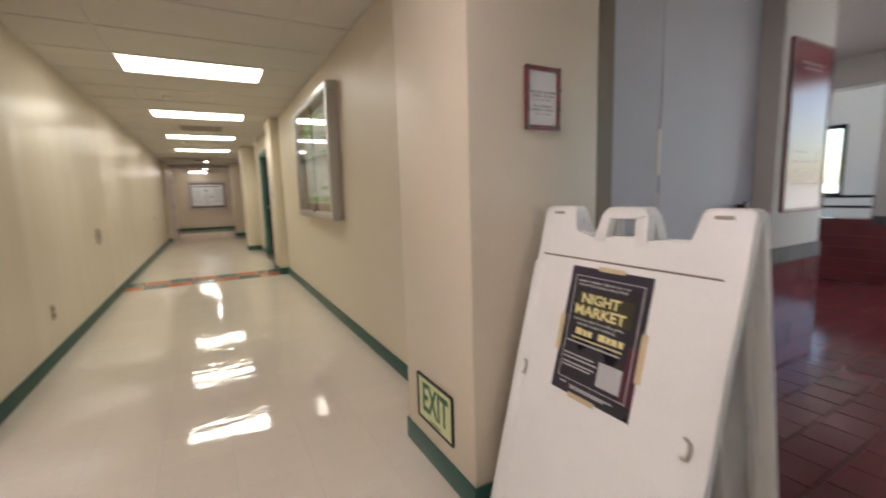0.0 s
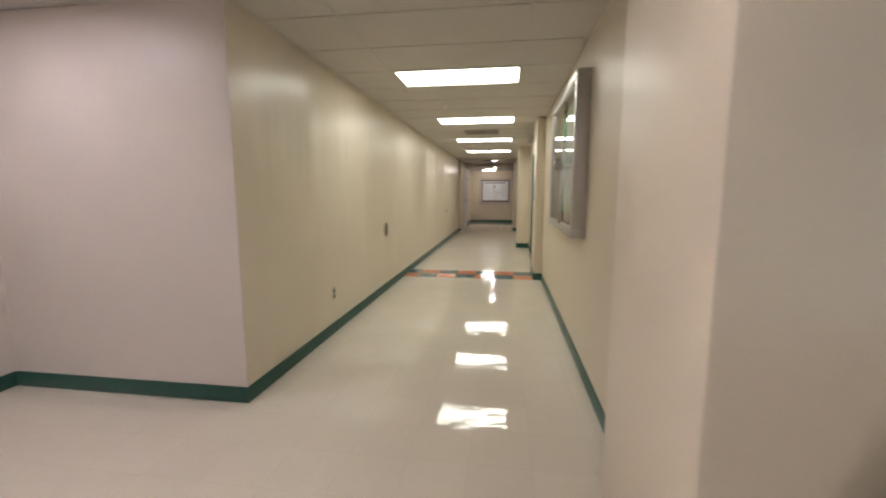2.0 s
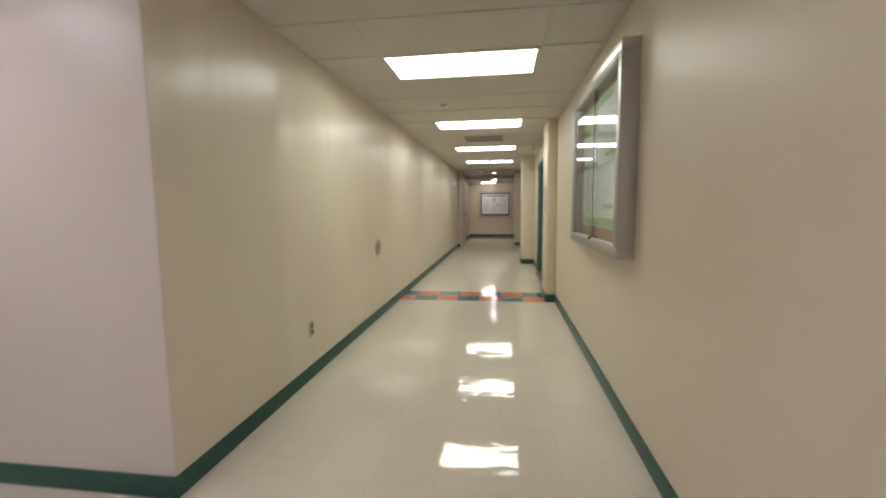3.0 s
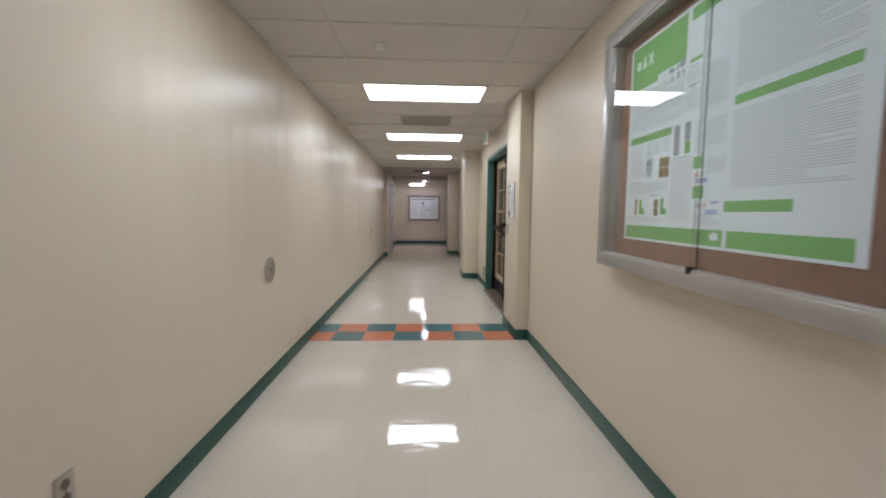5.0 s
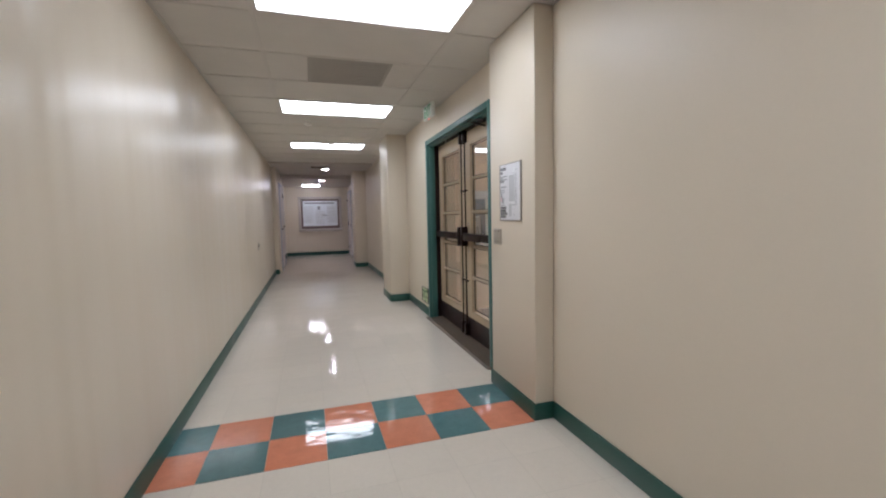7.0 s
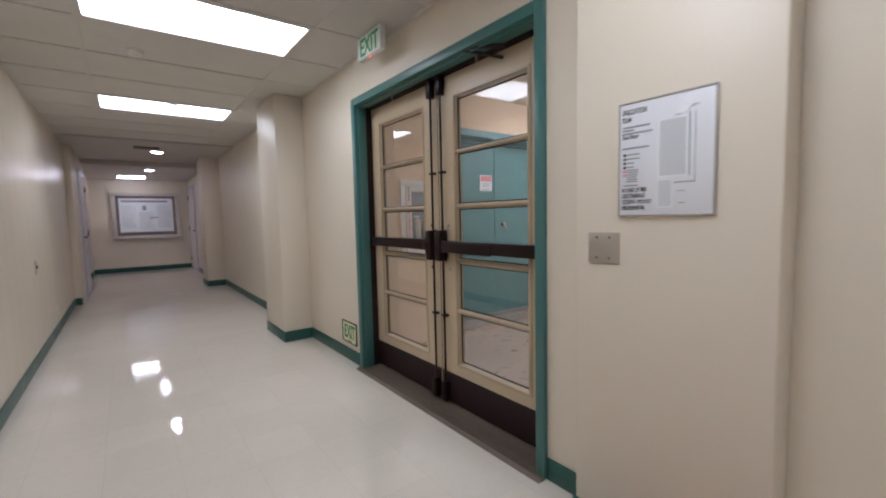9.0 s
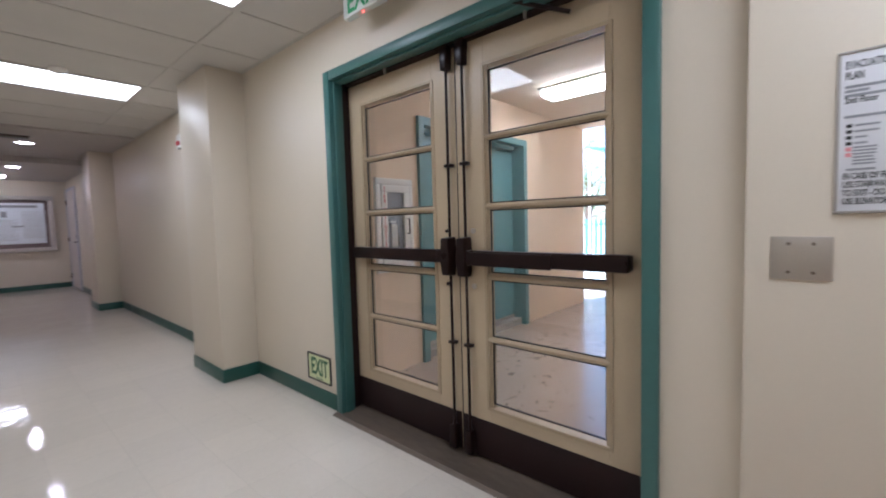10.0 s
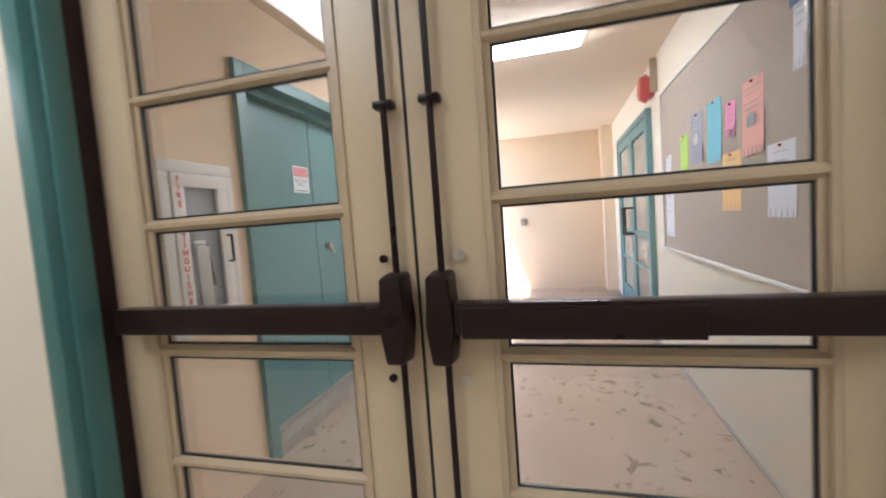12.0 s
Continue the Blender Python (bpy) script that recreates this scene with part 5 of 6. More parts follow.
def tilted(bm, y0, y1, z0, z1, lift, thick=0.0008):
    """A flat rectangle lying on the sign board's front face."""
    a = [(fx(z) - lift * UP.z, y, z + lift * UP.x) for y, z in ((y0, z0), (y1, z0), (y1, z1), (y0, z1))]
    d = Vector((-UP.z, 0, UP.x)) * thick
    return hexa(bm, a, [tuple(Vector(p) + d) for p in a])


p = thing("event_poster", (1.40, 1.01, 0.565), "dark night market poster with yellow title, taped to sign board", "poster")
py0, py1, pz0, pz1 = 0.868, 1.160, 0.562, 0.952


def PY(u):
    return py1 - u * (py1 - py0)


def PZ(v):
    return pz0 + v * (pz1 - pz0)


part("sheet", tilted(bm_new(), py0, py1, pz0, pz1, 0.0), M_POSTER, p)
bm = tilted(bm_new(), PY(0), PY(1), PZ(0.90), PZ(1), 0.0008, 0.0004)
tilted(bm, PY(0), PY(0.6), PZ(0), PZ(0.12), 0.0008, 0.0004)
pieces("plum_print", bm, M_POSTER2, p)
bm = tilted(bm_new(), PY(0.86), PY(1), PZ(0.1), PZ(0.5), 0.0008, 0.0004)
pieces("crimson_print", bm, M_CRIMSON, p)
bm = bm_new()
for u0, u1, v0, v1 in ((0.07, 0.93, 0.925, 0.931), (0.07, 0.93, 0.105, 0.111), (0.07, 0.08, 0.111, 0.925), (0.92, 0.93, 0.111, 0.925)):
    tilted(bm, PY(u0), PY(u1), PZ(v0), PZ(v1), 0.0012, 0.0003)
for v, a, b in ((0.884, 0.12, 0.24), (0.40, 0.10, 0.78), (0.30, 0.10, 0.50), (0.27, 0.10, 0.55), (0.23, 0.10, 0.52), (0.205, 0.10, 0.48), (0.07, 0.1, 0.2), (0.06, 0.25, 0.8), (0.045, 0.25, 0.7)):
    tilted(bm, PY(a), PY(b), PZ(v), PZ(v + 0.011), 0.0012, 0.0003)
part("small_print", bm, M_PALE, p)


def poster_words(name, text, size, u, v, width, material=M_YELLOW):
    z = PZ(v)
    words(name, text, size, (fx(z) - 0.0018 * UP.z, PY(u), z + 0.0018 * UP.x), "-x", material, p, turn=TILT, bold=0.0013 if size > 0.02 else 0.0, width=width)


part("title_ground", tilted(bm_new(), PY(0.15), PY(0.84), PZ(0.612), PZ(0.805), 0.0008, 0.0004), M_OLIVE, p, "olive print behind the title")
poster_words("header_line", "Community College invites you to our", 0.0125, 0.26, 0.882, 0.150, M_PALE)
poster_words("header_line", "Asian and Pacific American Heritage Month", 0.0125, 0.12, 0.852, 0.185, M_PALE)
poster_words("title", "NIGHT", 0.042, 0.20, 0.725, 0.142)
poster_words("title", "MARKET", 0.043, 0.13, 0.628, 0.188)
poster_words("invitation_line", "Come and enjoy food, crafts, games", 0.0135, 0.14, 0.580, 0.185, M_PALE)
poster_words("invitation_line", "and live music featuring...", 0.0135, 0.20, 0.545, 0.150, M_PALE)
bm = bm_new()
for u, w, v in ((0.20, 0.09, 0.50), (0.30, 0.05, 0.495), (0.36, 0.06, 0.495), (0.50, 0.09, 0.50), (0.60, 0.05, 0.495), (0.66, 0.07, 0.495), (0.745, 0.06, 0.495)):
    tilted(bm, PY(u), PY(u + w), PZ(0.47), PZ(v + 0.022), 0.0012, 0.0004)
tilted(bm, PY(0.16), PY(0.80), PZ(0.435), PZ(0.446), 0.0012, 0.0004)
pieces("date_bar", bm, M_YELLOW, p)
part("code_square", tilted(bm_new(), PY(0.57), PY(0.85), PZ(0.145), PZ(0.325), 0.0012, 0.0004), M_PALE, p, "pale square")
bm = tilted(bm_new(), PY(0.35), PY(0.68), PZ(0.985), PZ(1.02), 0.0016, 0.0004)
tilted(bm, PY(0.25), PY(0.60), PZ(-0.025), PZ(0.015), 0.0016, 0.0004)
tilted(bm, PY(-0.04), PY(0.02), PZ(0.3), PZ(0.6), 0.0016, 0.0004)
tilted(bm, PY(0.98), PY(1.045), PZ(0.28), PZ(0.62), 0.0016, 0.0004)
pieces("tape", bm, M_TAPE, p, "strips of masking tape")

# ---------------------------------------------------------------- lobby: grey door, pillar, rails, window
t = thing("door_2", (2.75, 1.60, 0), "grey painted metal door in a dark tan frame", "door", kind="structure")
bm = bm_new()
box(bm, 2.03, 2.135, 1.560, 1.60, 0, 2.95)
part("door_frame", rounded(bm, 0.004), M_DARKTRIM, t)
part("leaf", rounded(box(bm_new(), 2.137, 2.492, 1.565, 1.60, 0.01, 2.60), 0.002, 1), M_GREYDOOR, t)
part("leaf", rounded(box(bm_new(), 2.497, 3.436, 1.565, 1.60, 0.01, 2.60), 0.002, 1), M_GREYDOOR, t)
# Two thin white strips set upright near the narrow leaf's edge.
bm = rounded(box(bm_new(), 2.468, 2.492, 1.558, 1.565, 1.26, 1.49), 0.002, 1)
part("edge_plate", bm, M_WHITE, t, "narrow white upright strip")
part("edge_plate", rounded(box(bm_new(), 2.468, 2.486, 1.559, 1.565, 1.08, 1.17), 0.002, 1), M_WHITE, t)
bm = tube(bm_new(), (3.26, 1.565, 1.07), (3.26, 1.52, 1.07), 0.012, n=12)
tube(bm, (3.26, 1.52, 1.07), (3.26, 1.50, 1.07), 0.028, 0.024, n=16)
part("knob", bm, M_BRONZE, t, "dark round knob", smooth=True)

PIL = bpy.data.objects["wall_lobby_pillar"]
PIER = bpy.data.objects["wall_lobby_pier"]
LOW = bpy.data.objects["wall_lobby_low"]


def tile_courses(owner, kind, a0, a1, plane, z0, rows_n, high, wide, border):
    """Tiles set proud of a face; kind 'y' faces -y at y=plane, 'x' faces -x at x=plane."""
    zb = z0 + rows_n * high + (0.1 if border else 0)
    part("grout_bed", box(bm_new(), *((a0, a1, plane - 0.006, plane, z0, zb) if kind == "y" else (plane - 0.006, plane, a0, a1, z0, zb))), M_GROUT, owner)
    for r in range(rows_n):
        a = a0 - (wide / 2 if r % 2 else 0)
        while a < a1 - 0.001:
            b0, b1 = max(a, a0) + 0.0018, min(a + wide, a1) - 0.0018
            if b1 - b0 > 0.02:
                d = 0.012 + random.uniform(-0.0015, 0.0015)
                z, zz = z0 + r * high + 0.0018, z0 + (r + 1) * high - 0.0018
                dims = (b0, b1, plane - d, plane, z, zz) if kind == "y" else (plane - d, plane, b0, b1, z, zz)
                part("tile", box(bm_new(), *dims), M_BRICK, owner)
            a += wide
    if border:
        a, zt = a0, z0 + rows_n * high
        while a < a1 - 0.02:
            b0, b1 = a + 0.003, min(a + 0.1, a1) - 0.003
            dims = (b0, b1, plane - 0.014, plane, zt + 0.003, zt + 0.097) if kind == "y" else (plane - 0.014, plane, b0, b1, zt + 0.003, zt + 0.097)
            part("border_tile", box(bm_new(), *dims), M_BORDER, owner, "patterned border tile")
            a += 0.1


t = thing("red_wall_poster", (3.75, 1.45, 1.03), "glossy crimson poster panel on the lobby pillar", "poster")
part("panel", rounded(box(bm_new(), 3.53, 4.055, 1.436, 1.45, 1.03, 2.045), 0.002, 1), M_REDPOST, t)
part("panel_frame", rounded(yframe(bm_new(), 1.430, 1.45, 3.52, 4.065, 1.02, 2.055, 0.018), 0.002, 1), M_RED_WOOD, t)
bm = bm_new()
for z, l in ((1.93, 0.30), (1.90, 0.22), (1.40, 0.28), (1.34, 0.28), (1.28, 0.26), (1.20, 0.28)):
    box(bm, 3.79 - l / 2, 3.79 + l / 2, 1.4348, 1.436, z - 0.012, z)
pieces("printed_line", bm, mat("faded_rose_print", (0.34, 0.10, 0.10), 0.3, var=0.05), t)

t = thing("parapet_rail", (7.25, 3.0, 0.74), "black metal rail on the low tiled wall", "railing")
for z in (0.895, 1.02):
    part("bar", rounded(box(bm_new(), 7.23, 7.27, 2.03, 4.2, z - 0.014, z + 0.014), 0.004), M_GASKET, t)
for y in (2.06, 3.1, 4.16):
    part("post", box(bm_new(), 7.235, 7.265, y - 0.015, y + 0.015, 0.74, 1.01), M_GASKET, t)
t = thing("window_1", (10.1, 3.68, 0.95), "black framed window in the white wall", "window", kind="structure")
f = bm_new()
xframe(f, 10.03, 10.12, 3.27, 4.1, 0.95, 2.17, 0.06)
part("window_frame", f, M_GASKET, t)
g = part("pane", box(bm_new(), 10.08, 10.085, 3.33, 4.04, 1.01, 2.11), M_GLASS, t)
g.visible_shadow = False
# Unseen window added so sky light fills the lobby from the south.
t = thing("window_fill", (5.25, -3.08, 0.15), "unseen black framed window added to light the lobby", "window", kind="structure")
part("window_frame", yframe(bm_new(), -3.12, -3.03, 3.9, 6.6, 0.15, 2.6, 0.06), M_GASKET, t)
g = part("pane", box(bm_new(), 3.96, 6.54, -3.08, -3.075, 0.21, 2.54), M_GLASS, t)
g.visible_shadow = False

stand(BAY)
# ---------------------------------------------------------------- loggia: green doors, cabinet, board, lamp
t = thing("utility_doors", (3.5, YN, 0), "closed pair of teal painted steel utility doors", "door")
f = bm_new()
box(f, 2.53, 2.60, YN - 0.03, YN + 0.14, -0.02, 2.11), box(f, 4.22, 4.29, YN - 0.03, YN + 0.14, -0.02, 2.11), box(f, 2.60, 4.22, YN - 0.03, YN + 0.14, 2.04, 2.11)
part("door_frame", rounded(f, 0.004), M_TEAL_O, t)
part("drip_head", rounded(box(bm_new(), 2.66, 4.16, YN + 0.06, YN + 0.14, 2.0, 2.04), 0.003), M_TEAL_O, t)
for a, b in ((2.604, 3.384), (3.390, 4.216)):
    part("leaf", rounded(box(bm_new(), a, b, YN + 0.13, YN + 0.175, 0.06, 2.03), 0.003), M_TEAL_O, t)
part("sill", box(bm_new(), 2.60, 4.22, YN + 0.03, YN + 0.2, -0.02, 0.05), M_VENT, t, "grey door sill")
part("sweep", box(bm_new(), 2.604, 4.216, YN + 0.122, YN + 0.13, 0.06, 0.09), M_VENT, t)
bm = tube(bm_new(), (3.505, YN + 0.13, 1.11), (3.505, YN + 0.09, 1.11), 0.022, 0.020, n=16)
tube(bm, (3.505, YN + 0.092, 1.105), (3.53, YN + 0.082, 1.05), 0.010, n=10)
part("lock_handle", bm, M_STEEL, t, "steel lock handle", smooth=True)
p = thing("warning_sign", (3.25, YN + 0.13, 1.5), "white warning sign with a red heading on teal door", "wall sign")
part("plate", box(bm_new(), 3.165, 3.345, YN + 0.126, YN + 0.13, 1.488, 1.665), M_PAPER, p)
part("heading", rounded(box(bm_new(), 3.175, 3.335, YN + 0.1245, YN + 0.126, 1.595, 1.655), 0.0005, 1), M_PINKP, p, "red heading")
words("lettering", "ELECTRICAL\nROOM", 0.026, (3.255, YN + 0.1255, 1.56), "-y", M_TEXT, p, align="CENTER")
bm = bm_new()
box(bm, 3.19, 3.32, YN + 0.1252, YN + 0.126, 1.498, 1.506)
part("small_print", bm, M_TEXT, p)

t = thing("extinguisher_cabinet", (2.25, YN, 0.82), "white fire extinguisher cabinet with red lettering and glass door", "cabinet")
cx0, cx1, cz0, cz1 = 2.045, 2.440, 0.815, 1.562
part("trim", rounded(yframe(bm_new(), YN - 0.028, YN, cx0, cx1, cz0, cz1, 0.05), 0.006), M_WHITE, t, "cream cabinet trim", smooth=True)
part("back", box(bm_new(), cx0 + 0.05, cx1 - 0.05, YN - 0.004, YN, cz0 + 0.05, cz1 - 0.05), M_GREYGL, t)
d = part("cabinet_door", rounded(yframe(bm_new(), YN - 0.036, YN - 0.02, cx0 + 0.052, cx1 - 0.052, cz0 + 0.052, cz1 - 0.052, 0.058), 0.003), M_WHITE, t, "white door frame", smooth=True)
g = part("door_pane", box(bm_new(), cx0 + 0.105, cx1 - 0.105, YN - 0.028, YN - 0.025, cz0 + 0.105, cz1 - 0.105), M_GLASS, d)
g.visible_shadow = False
bm = bm_new()
tube(bm, (cx1 - 0.078, YN - 0.036, 1.12), (cx1 - 0.078, YN - 0.062, 1.12), 0.005, n=8)
tube(bm, (cx1 - 0.078, YN - 0.036, 1.24), (cx1 - 0.078, YN - 0.062, 1.24), 0.005, n=8)
tube(bm, (cx1 - 0.078, YN - 0.062, 1.12), (cx1 - 0.078, YN - 0.062, 1.24), 0.006, n=8)
part("pull", bm, M_GASKET, d, "dark pull handle")
for k, ch in enumerate("FIRE EXTINGUISHER"):
    if ch != " ":
        words("letter", ch, 0.036, (cx0 + 0.081, YN - 0.0368, cz1 - 0.092 - 0.0338 * k), "-y", M_REDP, d, align="CENTER", bold=0.0012)
e = thing("fire_extinguisher", (2.25, YN - 0.02, 0.86), "grey shadowed fire extinguisher inside the cabinet", "fire extinguisher")
part("cylinder", rounded(box(bm_new(), 2.20, 2.27, YN - 0.02, YN - 0.006, 0.852, 1.20), 0.006), M_STEEL, e, smooth=True)
part("lever", box(bm_new(), 2.19, 2.25, YN - 0.02, YN - 0.008, 1.21, 1.225), M_WHITE, e)
part("hose", tube(bm_new(), (2.26, YN - 0.014, 1.21), (2.285, YN - 0.014, 1.02), 0.006, n=8), M_GASKET, e)

# bulletin board with flyers on the south wall
t = thing("bulletin_board", (3.4, YS, 0.89), "long beige fabric bulletin board in a white frame", "bulletin board")
bx0, bx1, bz0, bz1 = 1.95, 4.495, 0.873, 2.11
part("fabric", box(bm_new(), bx0 + 0.01, bx1 - 0.01, YS, YS + 0.018, bz0 + 0.01, bz1 - 0.01), M_BOARD, t, "beige fabric")
part("board_frame", rounded(yframe(bm_new(), YS, YS + 0.030, bx0, bx1, bz0, bz1, 0.019), 0.003), M_WHITE, t, "white frame", smooth=True)
rng = random.Random(4)
FLYERS = (("lime", 3.82, 3.985, 1.435, 1.68), ("slate", 3.52, 3.735, 1.467, 1.765), ("cyan", 3.237, 3.445, 1.44, 1.77), ("pink", 3.06, 3.18, 1.54, 1.707), ("salmon", 2.777, 2.983, 1.42, 1.748), ("orange", 3.012, 3.243, 1.176, 1.464), ("white", 2.543, 2.756, 1.15, 1.44), ("white", 4.19, 4.41, 0.985, 1.306), ("white", 2.425, 2.545, 1.67, 1.95), ("white", 4.22, 4.38, 1.45, 1.60))
for c, x0, x1, z0, z1 in FLYERS:
    p = thing("flyer", ((x0 + x1) / 2, YS + 0.018, z0), c + " paper flyer pinned to the bulletin board", "flyer", "pinned flyers")
    n, curl = 6, rng.uniform(0.002, 0.007)
    bm = bm_new()
    cols = []
    for i in range(n + 1):
        v = i / n
        off = YS + 0.0195 + curl * (1 - v) ** 2
        sway = rng.uniform(-0.002, 0.002)
        cols.append([bm.verts.new((x, off + (0.004 if x == x1 else 0) * (1 - v), z0 + v * (z1 - z0))) for x in (x0 + sway, x1 + sway)])
    for a, b in zip(cols, cols[1:]):
        bm.faces.new((a[0], a[1], b[1], b[0]))
    sheet = part("sheet", bm, PAPERS[c], p)
    sm = sheet.modifiers.new("thick", "SOLIDIFY")
    sm.thickness = 0.0008
    bm = bm_new()
    for k in range(rng.randint(3, 5)):
        z = z1 - 0.03 - 0.03 * k - rng.random() * 0.01
        l = (x1 - x0) * rng.uniform(0.4, 0.8)
        v = (z - z0) / (z1 - z0)
        off = YS + 0.0195 + curl * (1 - v) ** 2 + 0.005
        if v > 0.25:
            box(bm, (x0 + x1) / 2 - l / 2, (x0 + x1) / 2 + l / 2, off - 0.003, off - 0.0024, z - 0.003, z)
    if c in ("salmon", "slate"):
        mx = (x0 + x1) / 2
        v = 0.45
        off = YS + 0.0195 + curl * (1 - v) ** 2 + 0.005
        z = z0 + v * (z1 - z0)
        extrude(bm, [(mx - 0.04, off, z - 0.02), (mx + 0.04, off, z - 0.025), (mx + 0.045, off, z + 0.02), (mx, off, z + 0.04), (mx - 0.04, off, z + 0.025)], (0, 0.0006, 0))
    part("print", bm, M_TEXT if c != "slate" else M_PALE, p)
    for k in range(5):
        a = x0 + (x1 - x0) * (k + 0.3) / 5
        part("tear_strip", box(bm_new(), a, a + (x1 - x0) * 0.02, YS + 0.0205 + curl, YS + 0.0213 + curl, z0, z0 + 0.035), M_TEXT, p)
    part("pin", tube(bm_new(), ((x0 + x1) / 2, YS + 0.019, z1 - 0.012), ((x0 + x1) / 2, YS + 0.029, z1 - 0.012), 0.005, n=8), M_BELL, p)
p = thing("flyer", (2.58, YS + 0.018, 1.95), "navy headed flyer pinned to the bulletin board", "flyer", "pinned flyers")
part("sheet", rounded(box(bm_new(), 2.39, 2.56, YS + 0.024, YS + 0.0255, 1.89, 2.05), 0.0004, 1), PAPERS["navy"], p)

# fire bell and strobe, south doors, outlet, surface lamp
t = thing("fire_bell", (4.82, YS, 2.2), "red wall mounted fire bell beside a thin tan bracket", "alarm bell")
part("gong", rounded(tube(bm_new(), (4.84, YS + 0.05, 2.245), (4.84, YS + 0.11, 2.245), 0.125, 0.095, n=32), 0.012), M_BELL, t, "red bell gong", smooth=True)
part("box", rounded(box(bm_new(), 4.77, 4.91, YS, YS + 0.05, 2.16, 2.33), 0.005), M_BELL, t)
part("bracket", rounded(box(bm_new(), 4.645, 4.67, YS, YS + 0.055, 2.17, 2.44), 0.004), M_BEAD, t, "tan bracket")


def south_doors():
    t = thing("loggia_double_door", (6.0, YS, 0), "teal framed glazed double door with pull handles", "door")
    x0, x1, z1 = 4.92, 6.80, 2.10
    f = bm_new()
    box(f, x0, x0 + 0.06, YS, YS + 0.05, -0.02, z1), box(f, x1 - 0.06, x1, YS, YS + 0.05, -0.02, z1), box(f, x0 + 0.06, x1 - 0.06, YS, YS + 0.05, z1 - 0.06, z1)
    part("door_frame", rounded(f, 0.004), M_TEAL_O, t)
    for a, b in ((x0 + 0.065, 5.855), (5.865, x1 - 0.065)):
        fr = bm_new()
        w = 0.105
        for d in ((a, a + w, 0.0, z1 - 0.065), (b - w, b, 0.0, z1 - 0.065), (a + w, b - w, z1 - 0.065 - w, z1 - 0.065), (a + w, b - w, 0.0, 0.25), (a + w, b - w, 0.92, 0.97), (a + w, b - w, 0.60, 0.63), (a + w, b - w, 1.45, 1.48)):
            box(fr, d[0], d[1], YS + 0.004, YS + 0.04, d[2], d[3])
        lf = part("leaf", rounded(fr, 0.003, 1), M_TEAL_O, t)
        part("glazing", box(bm_new(), a + w - 0.01, b - w + 0.01, YS + 0.012, YS + 0.02, 0.24, z1 - 0.19), M_REFLGL, lf, "opaque glazing with a pale reflection put into its colour")
        hx = b - 0.07 if a < 5.4 else a + 0.07
        bm = bm_new()
        for q, r in (((hx, YS + 0.04, 0.93), (hx, YS + 0.13, 0.93)), ((hx, YS + 0.04, 1.22), (hx, YS + 0.13, 1.22)), ((hx, YS + 0.13, 0.93), (hx, YS + 0.13, 1.22))):
            tube(bm, q, r, 0.012, n=10)
        part("pull_handle", bm, M_BRONZE, lf, "dark pull handle", smooth=True)


south_doors()
t = thing("outdoor_outlet", (7.8, 9.36, 1.05), "small grey weatherproof outlet box", "wall outlet")
part("box", rounded(box(bm_new(), 7.76, 7.80, 9.31, 9.41, 1.05, 1.17), 0.005), M_VENT, t, smooth=True)
part("cover", rounded(box(bm_new(), 7.75, 7.76, 9.33, 9.39, 1.07, 1.15), 0.002), M_STEEL, t)
t = thing("surface_lamp", (3.84, 9.22, 2.47), "lit surface fluorescent lamp under the loggia ceiling", "ceiling light")
part("body", rounded(box(bm_new(), 3.70, 3.98, 8.58, 9.86, 2.445, 2.47), 0.006), M_WHITE, t, smooth=True)
part("lens", rounded(box(bm_new(), 3.71, 3.97, 8.61, 9.83, 2.385, 2.445), 0.018), M_TUBE, t, "glowing wraparound lens", smooth=True)

# ---------------------------------------------------------------- outdoors seen through the open bay
def fence(x0, y0, x1, y1):
    t = thing("fence", (x0, y0, -0.14), "teal painted metal bar fence in full sun", "fence")
    n = 44
    a, b = Vector((x0, y0, -0.14)), Vector((x1, y1, -0.14))
    side = (b - a).normalized()
    for z in (0.2, 1.15):
        part("rail", tube(bm_new(), a + Vector((0, 0, z)), b + Vector((0, 0, z)), 0.03, n=6), M_FENCE, t)
    for k in range(n + 1):
        p = a.lerp(b, k / n)
        w = side * 0.045
        q = Vector((-side.y, side.x, 0)) * 0.012
        lo = [p - w - q, p + w - q, p + w + q, p - w + q]
        high = Vector((0, 0, 1.30 if k % 8 else 1.40))
        part("bar" if k % 8 else "post", hexa(bm_new(), [tuple(v) for v in lo], [tuple(v + high) for v in lo]), M_FENCE, t)


fence(10.8, 15.2, 15.0, 10.2)


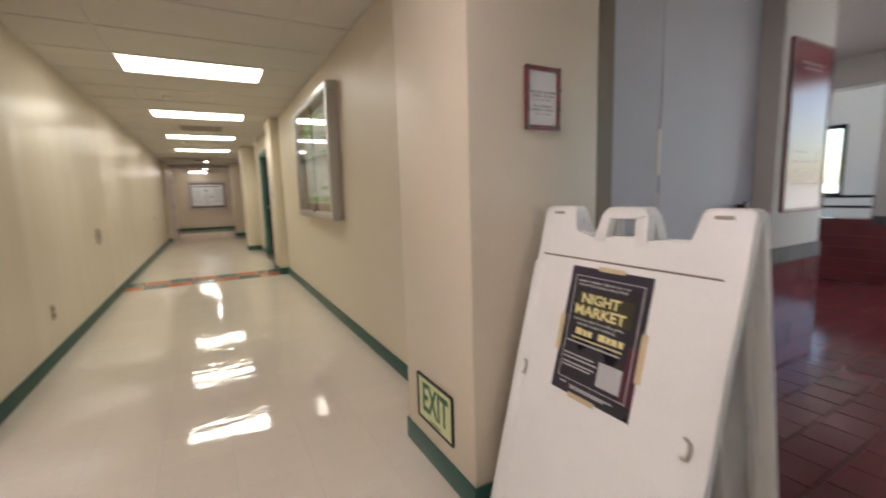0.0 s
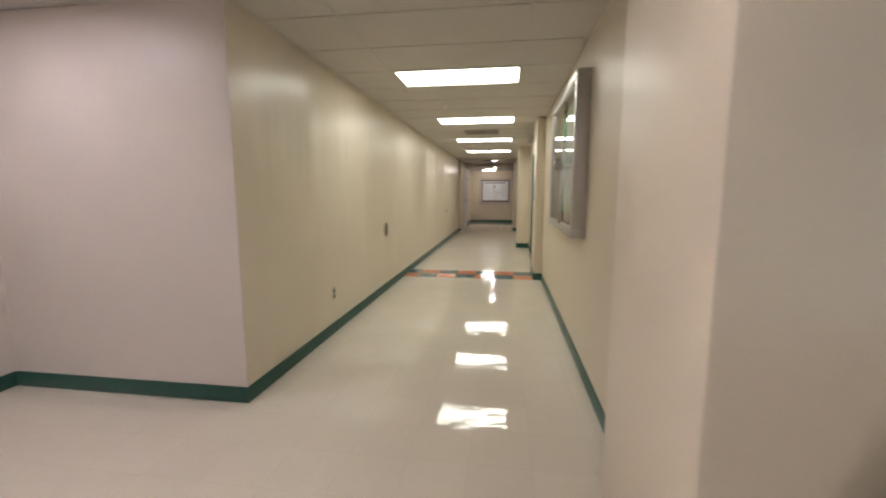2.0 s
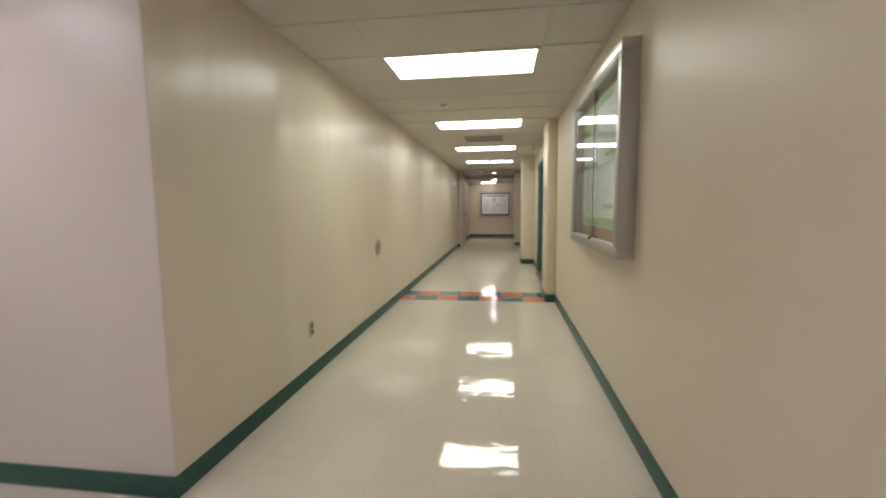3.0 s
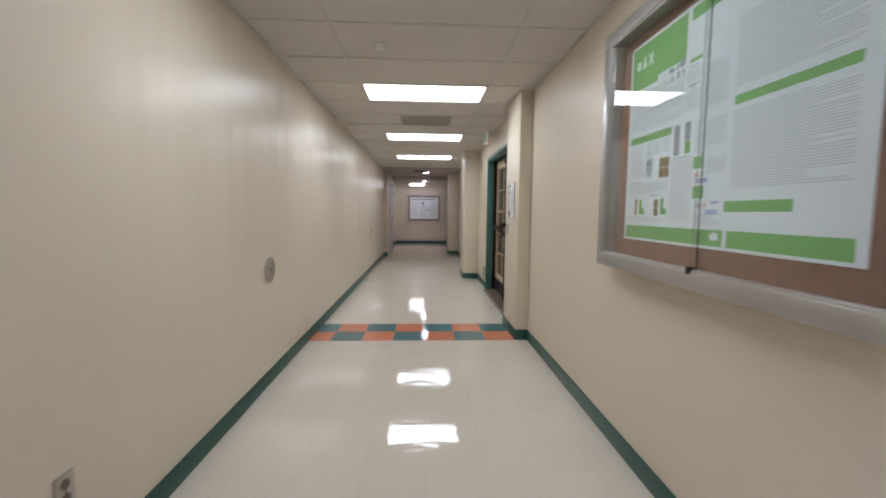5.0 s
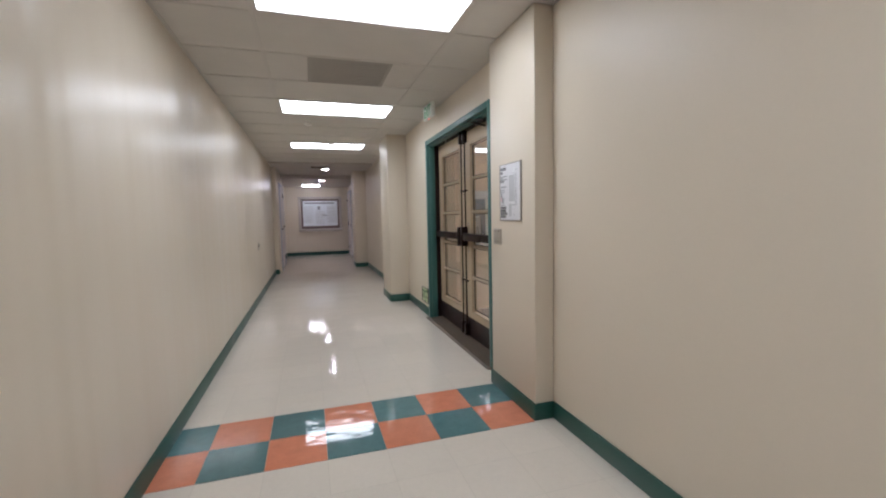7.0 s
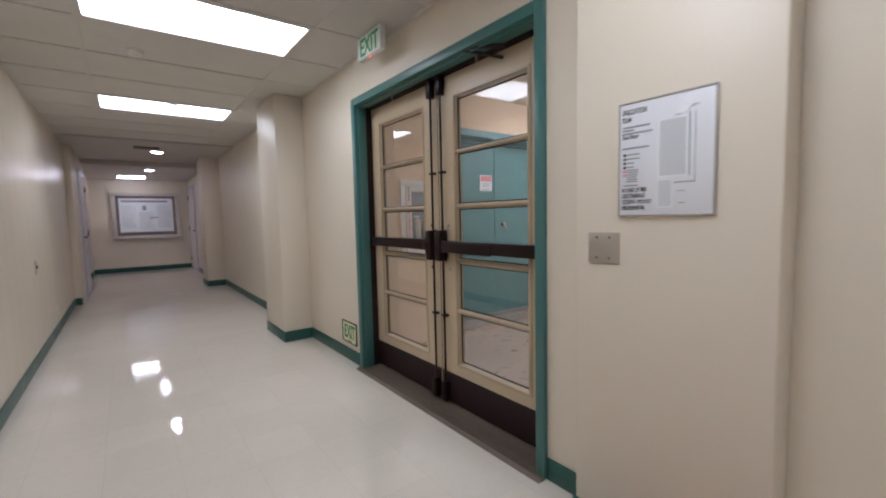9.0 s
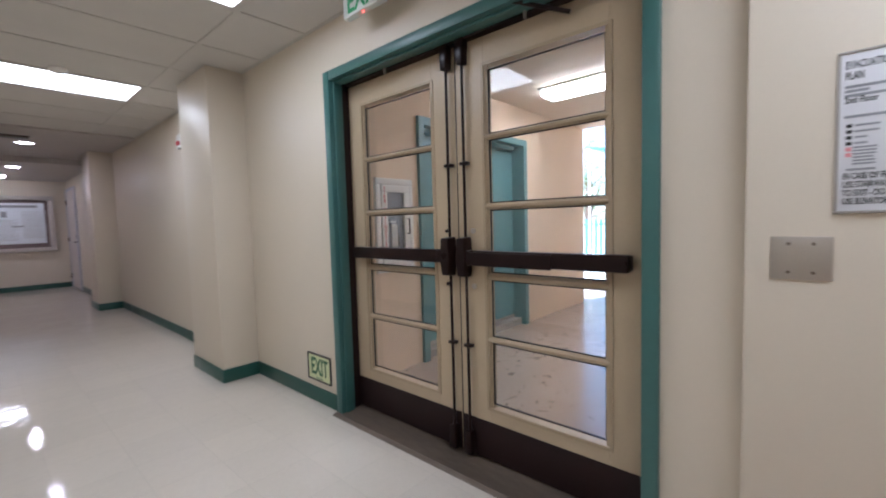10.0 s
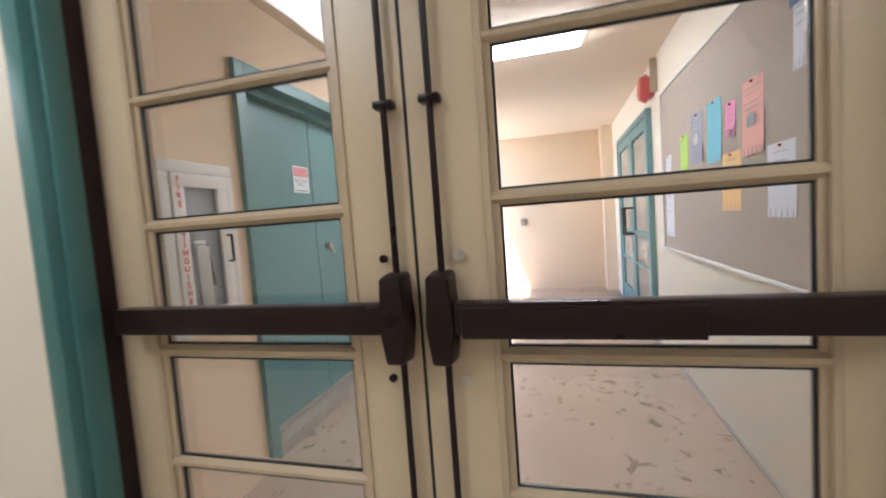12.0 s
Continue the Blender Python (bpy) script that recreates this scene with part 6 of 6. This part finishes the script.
def tree(x, y, h, seed):
    rng = random.Random(seed)
    t = thing("tree", (x, y, -0.14), "sunlit green leafy tree beyond the fence", "tree", "trees outside")
    bm = bm_new()
    tube(bm, (x, y, -0.3), (x + 0.1, y, h * 0.45), 0.16, 0.10, n=9)
    tips = []
    for k in range(16):
        a = rng.uniform(0, 2 * math.pi)
        s = Vector((x + 0.1, y, h * rng.uniform(0.14, 0.45)))
        e = s + Vector((math.cos(a) * rng.uniform(0.4, 1.4), math.sin(a) * rng.uniform(0.4, 1.4), rng.uniform(0.1, h * 0.45)))
        tube(bm, s, e, 0.05, 0.015, n=6)
        tips.append(e)
    part("trunk", bm, M_BARK, t, smooth=True)
    vs, fs = [], []
    for e in tips * 3:
        c = e + Vector((rng.gauss(0, 0.35), rng.gauss(0, 0.35), rng.gauss(0, 0.3)))
        for _ in range(42):
            p = c + Vector((rng.gauss(0, 0.28), rng.gauss(0, 0.28), rng.gauss(0, 0.22)))
            u = Vector((rng.gauss(0, 1), rng.gauss(0, 1), rng.gauss(0, 1))).normalized()
            w = u.orthogonal().normalized()
            s = rng.uniform(0.05, 0.10)
            i = len(vs)
            vs += [p - u * s, p + w * s * 0.45, p + u * s, p - w * s * 0.45]
            fs.append((i, i + 1, i + 2, i + 3))
    me = bpy.data.meshes.new("crown")
    me.from_pydata([tuple(v - Vector((x, y, -0.14))) for v in vs], [], fs)
    me.materials.append(M_LEAF)
    crown = new("crown", me)
    crown.parent = t


tree(17.5, 12.4, 4.6, 3)
tree(20.5, 16.5, 6.0, 8)
tree(22.5, 14.0, 6.0, 11)
t = thing("awning", (9.6, 11.1, -0.14), "blue cloth awning on poles in the sun", "awning")
part("cloth", extrude(bm_new(), [(8.9, 10.95, 2.62), (8.9, 11.6, 2.74), (8.9, 11.6, 2.71), (8.9, 10.95, 2.56)], (1.5, 0, 0)), M_BLUE, t)
for x in (8.95, 10.35):
    part("pole", tube(bm_new(), (x, 11.55, -0.14), (x, 11.55, 2.72), 0.025, n=8), M_WHITE, t)

stand(0)
# ---------------------------------------------------------------- pieces: lobby tiles
tile_courses(PIL, "y", 3.44, 4.10, 1.45, 0.0, 5, 0.14, 0.20, True)
tile_courses(PIL, "x", 1.45, 1.60, 3.44, 0.0, 5, 0.14, 0.20, True)
tile_courses(PIER, "x", 1.2, 2.03, 7.1, 0.0, 5, 0.14, 0.20, True)
tile_courses(LOW, "x", 2.03, 4.2, 7.12, 0.0, 5, 0.14, 0.20, False)
bm = bm_new()
rounded(box(bm, 7.09, 7.40, 2.03, 4.2, 0.70, 0.76), 0.006)
part("coping", bm, M_BRICK, LOW, "red tile coping")
RED = bpy.data.objects["floor_lobby"]
far_tiles = bm_new()
S = 0.203
shared = {}
for j in range(-15, 21):
    for i in range(0, 28):
        x0 = 1.604 + i * S - (S / 2 if j % 2 else 0)
        y0 = j * S
        a, b = max(x0, 1.602) + 0.0018, min(x0 + S, 7.10) - 0.0018
        c, d = y0 + 0.0018, min(y0 + S, 4.2) - 0.0018
        if b - a < 0.02 or d - c < 0.02:
            continue
        near = (x0 < 4.2 and 0.35 < y0 < 1.5) or (x0 >= 4.2 and 0.9 < y0 < 3.2)
        if not near:
            box(far_tiles, a, b, c, d, -0.008, 0.0)
            continue
        key = (round(b - a, 3), round(d - c, 3))
        if key not in shared:
            w, h = (b - a) / 2, (d - c) / 2
            m = hexa(bm_new(), [(-w, -h, -0.008), (w, -h, -0.008), (w, h, -0.008), (-w, h, -0.008)], [(-w + .003, -h + .003, 0), (w - .003, -h + .003, 0), (w - .003, h - .003, 0), (-w + .003, h - .003, 0)])
            shared[key] = finish("tile", m, M_BRICK, False)
        ob = new("tile", shared[key])
        ob.parent = RED
        ob.location = ((a + b) / 2, (c + d) / 2, random.uniform(-0.001, 0.001))
        ob.rotation_euler = (random.uniform(-0.004, 0.004), random.uniform(-0.004, 0.004), 0)
part("far_tiles", far_tiles, M_BRICK, RED)["kind"] = "stuff"
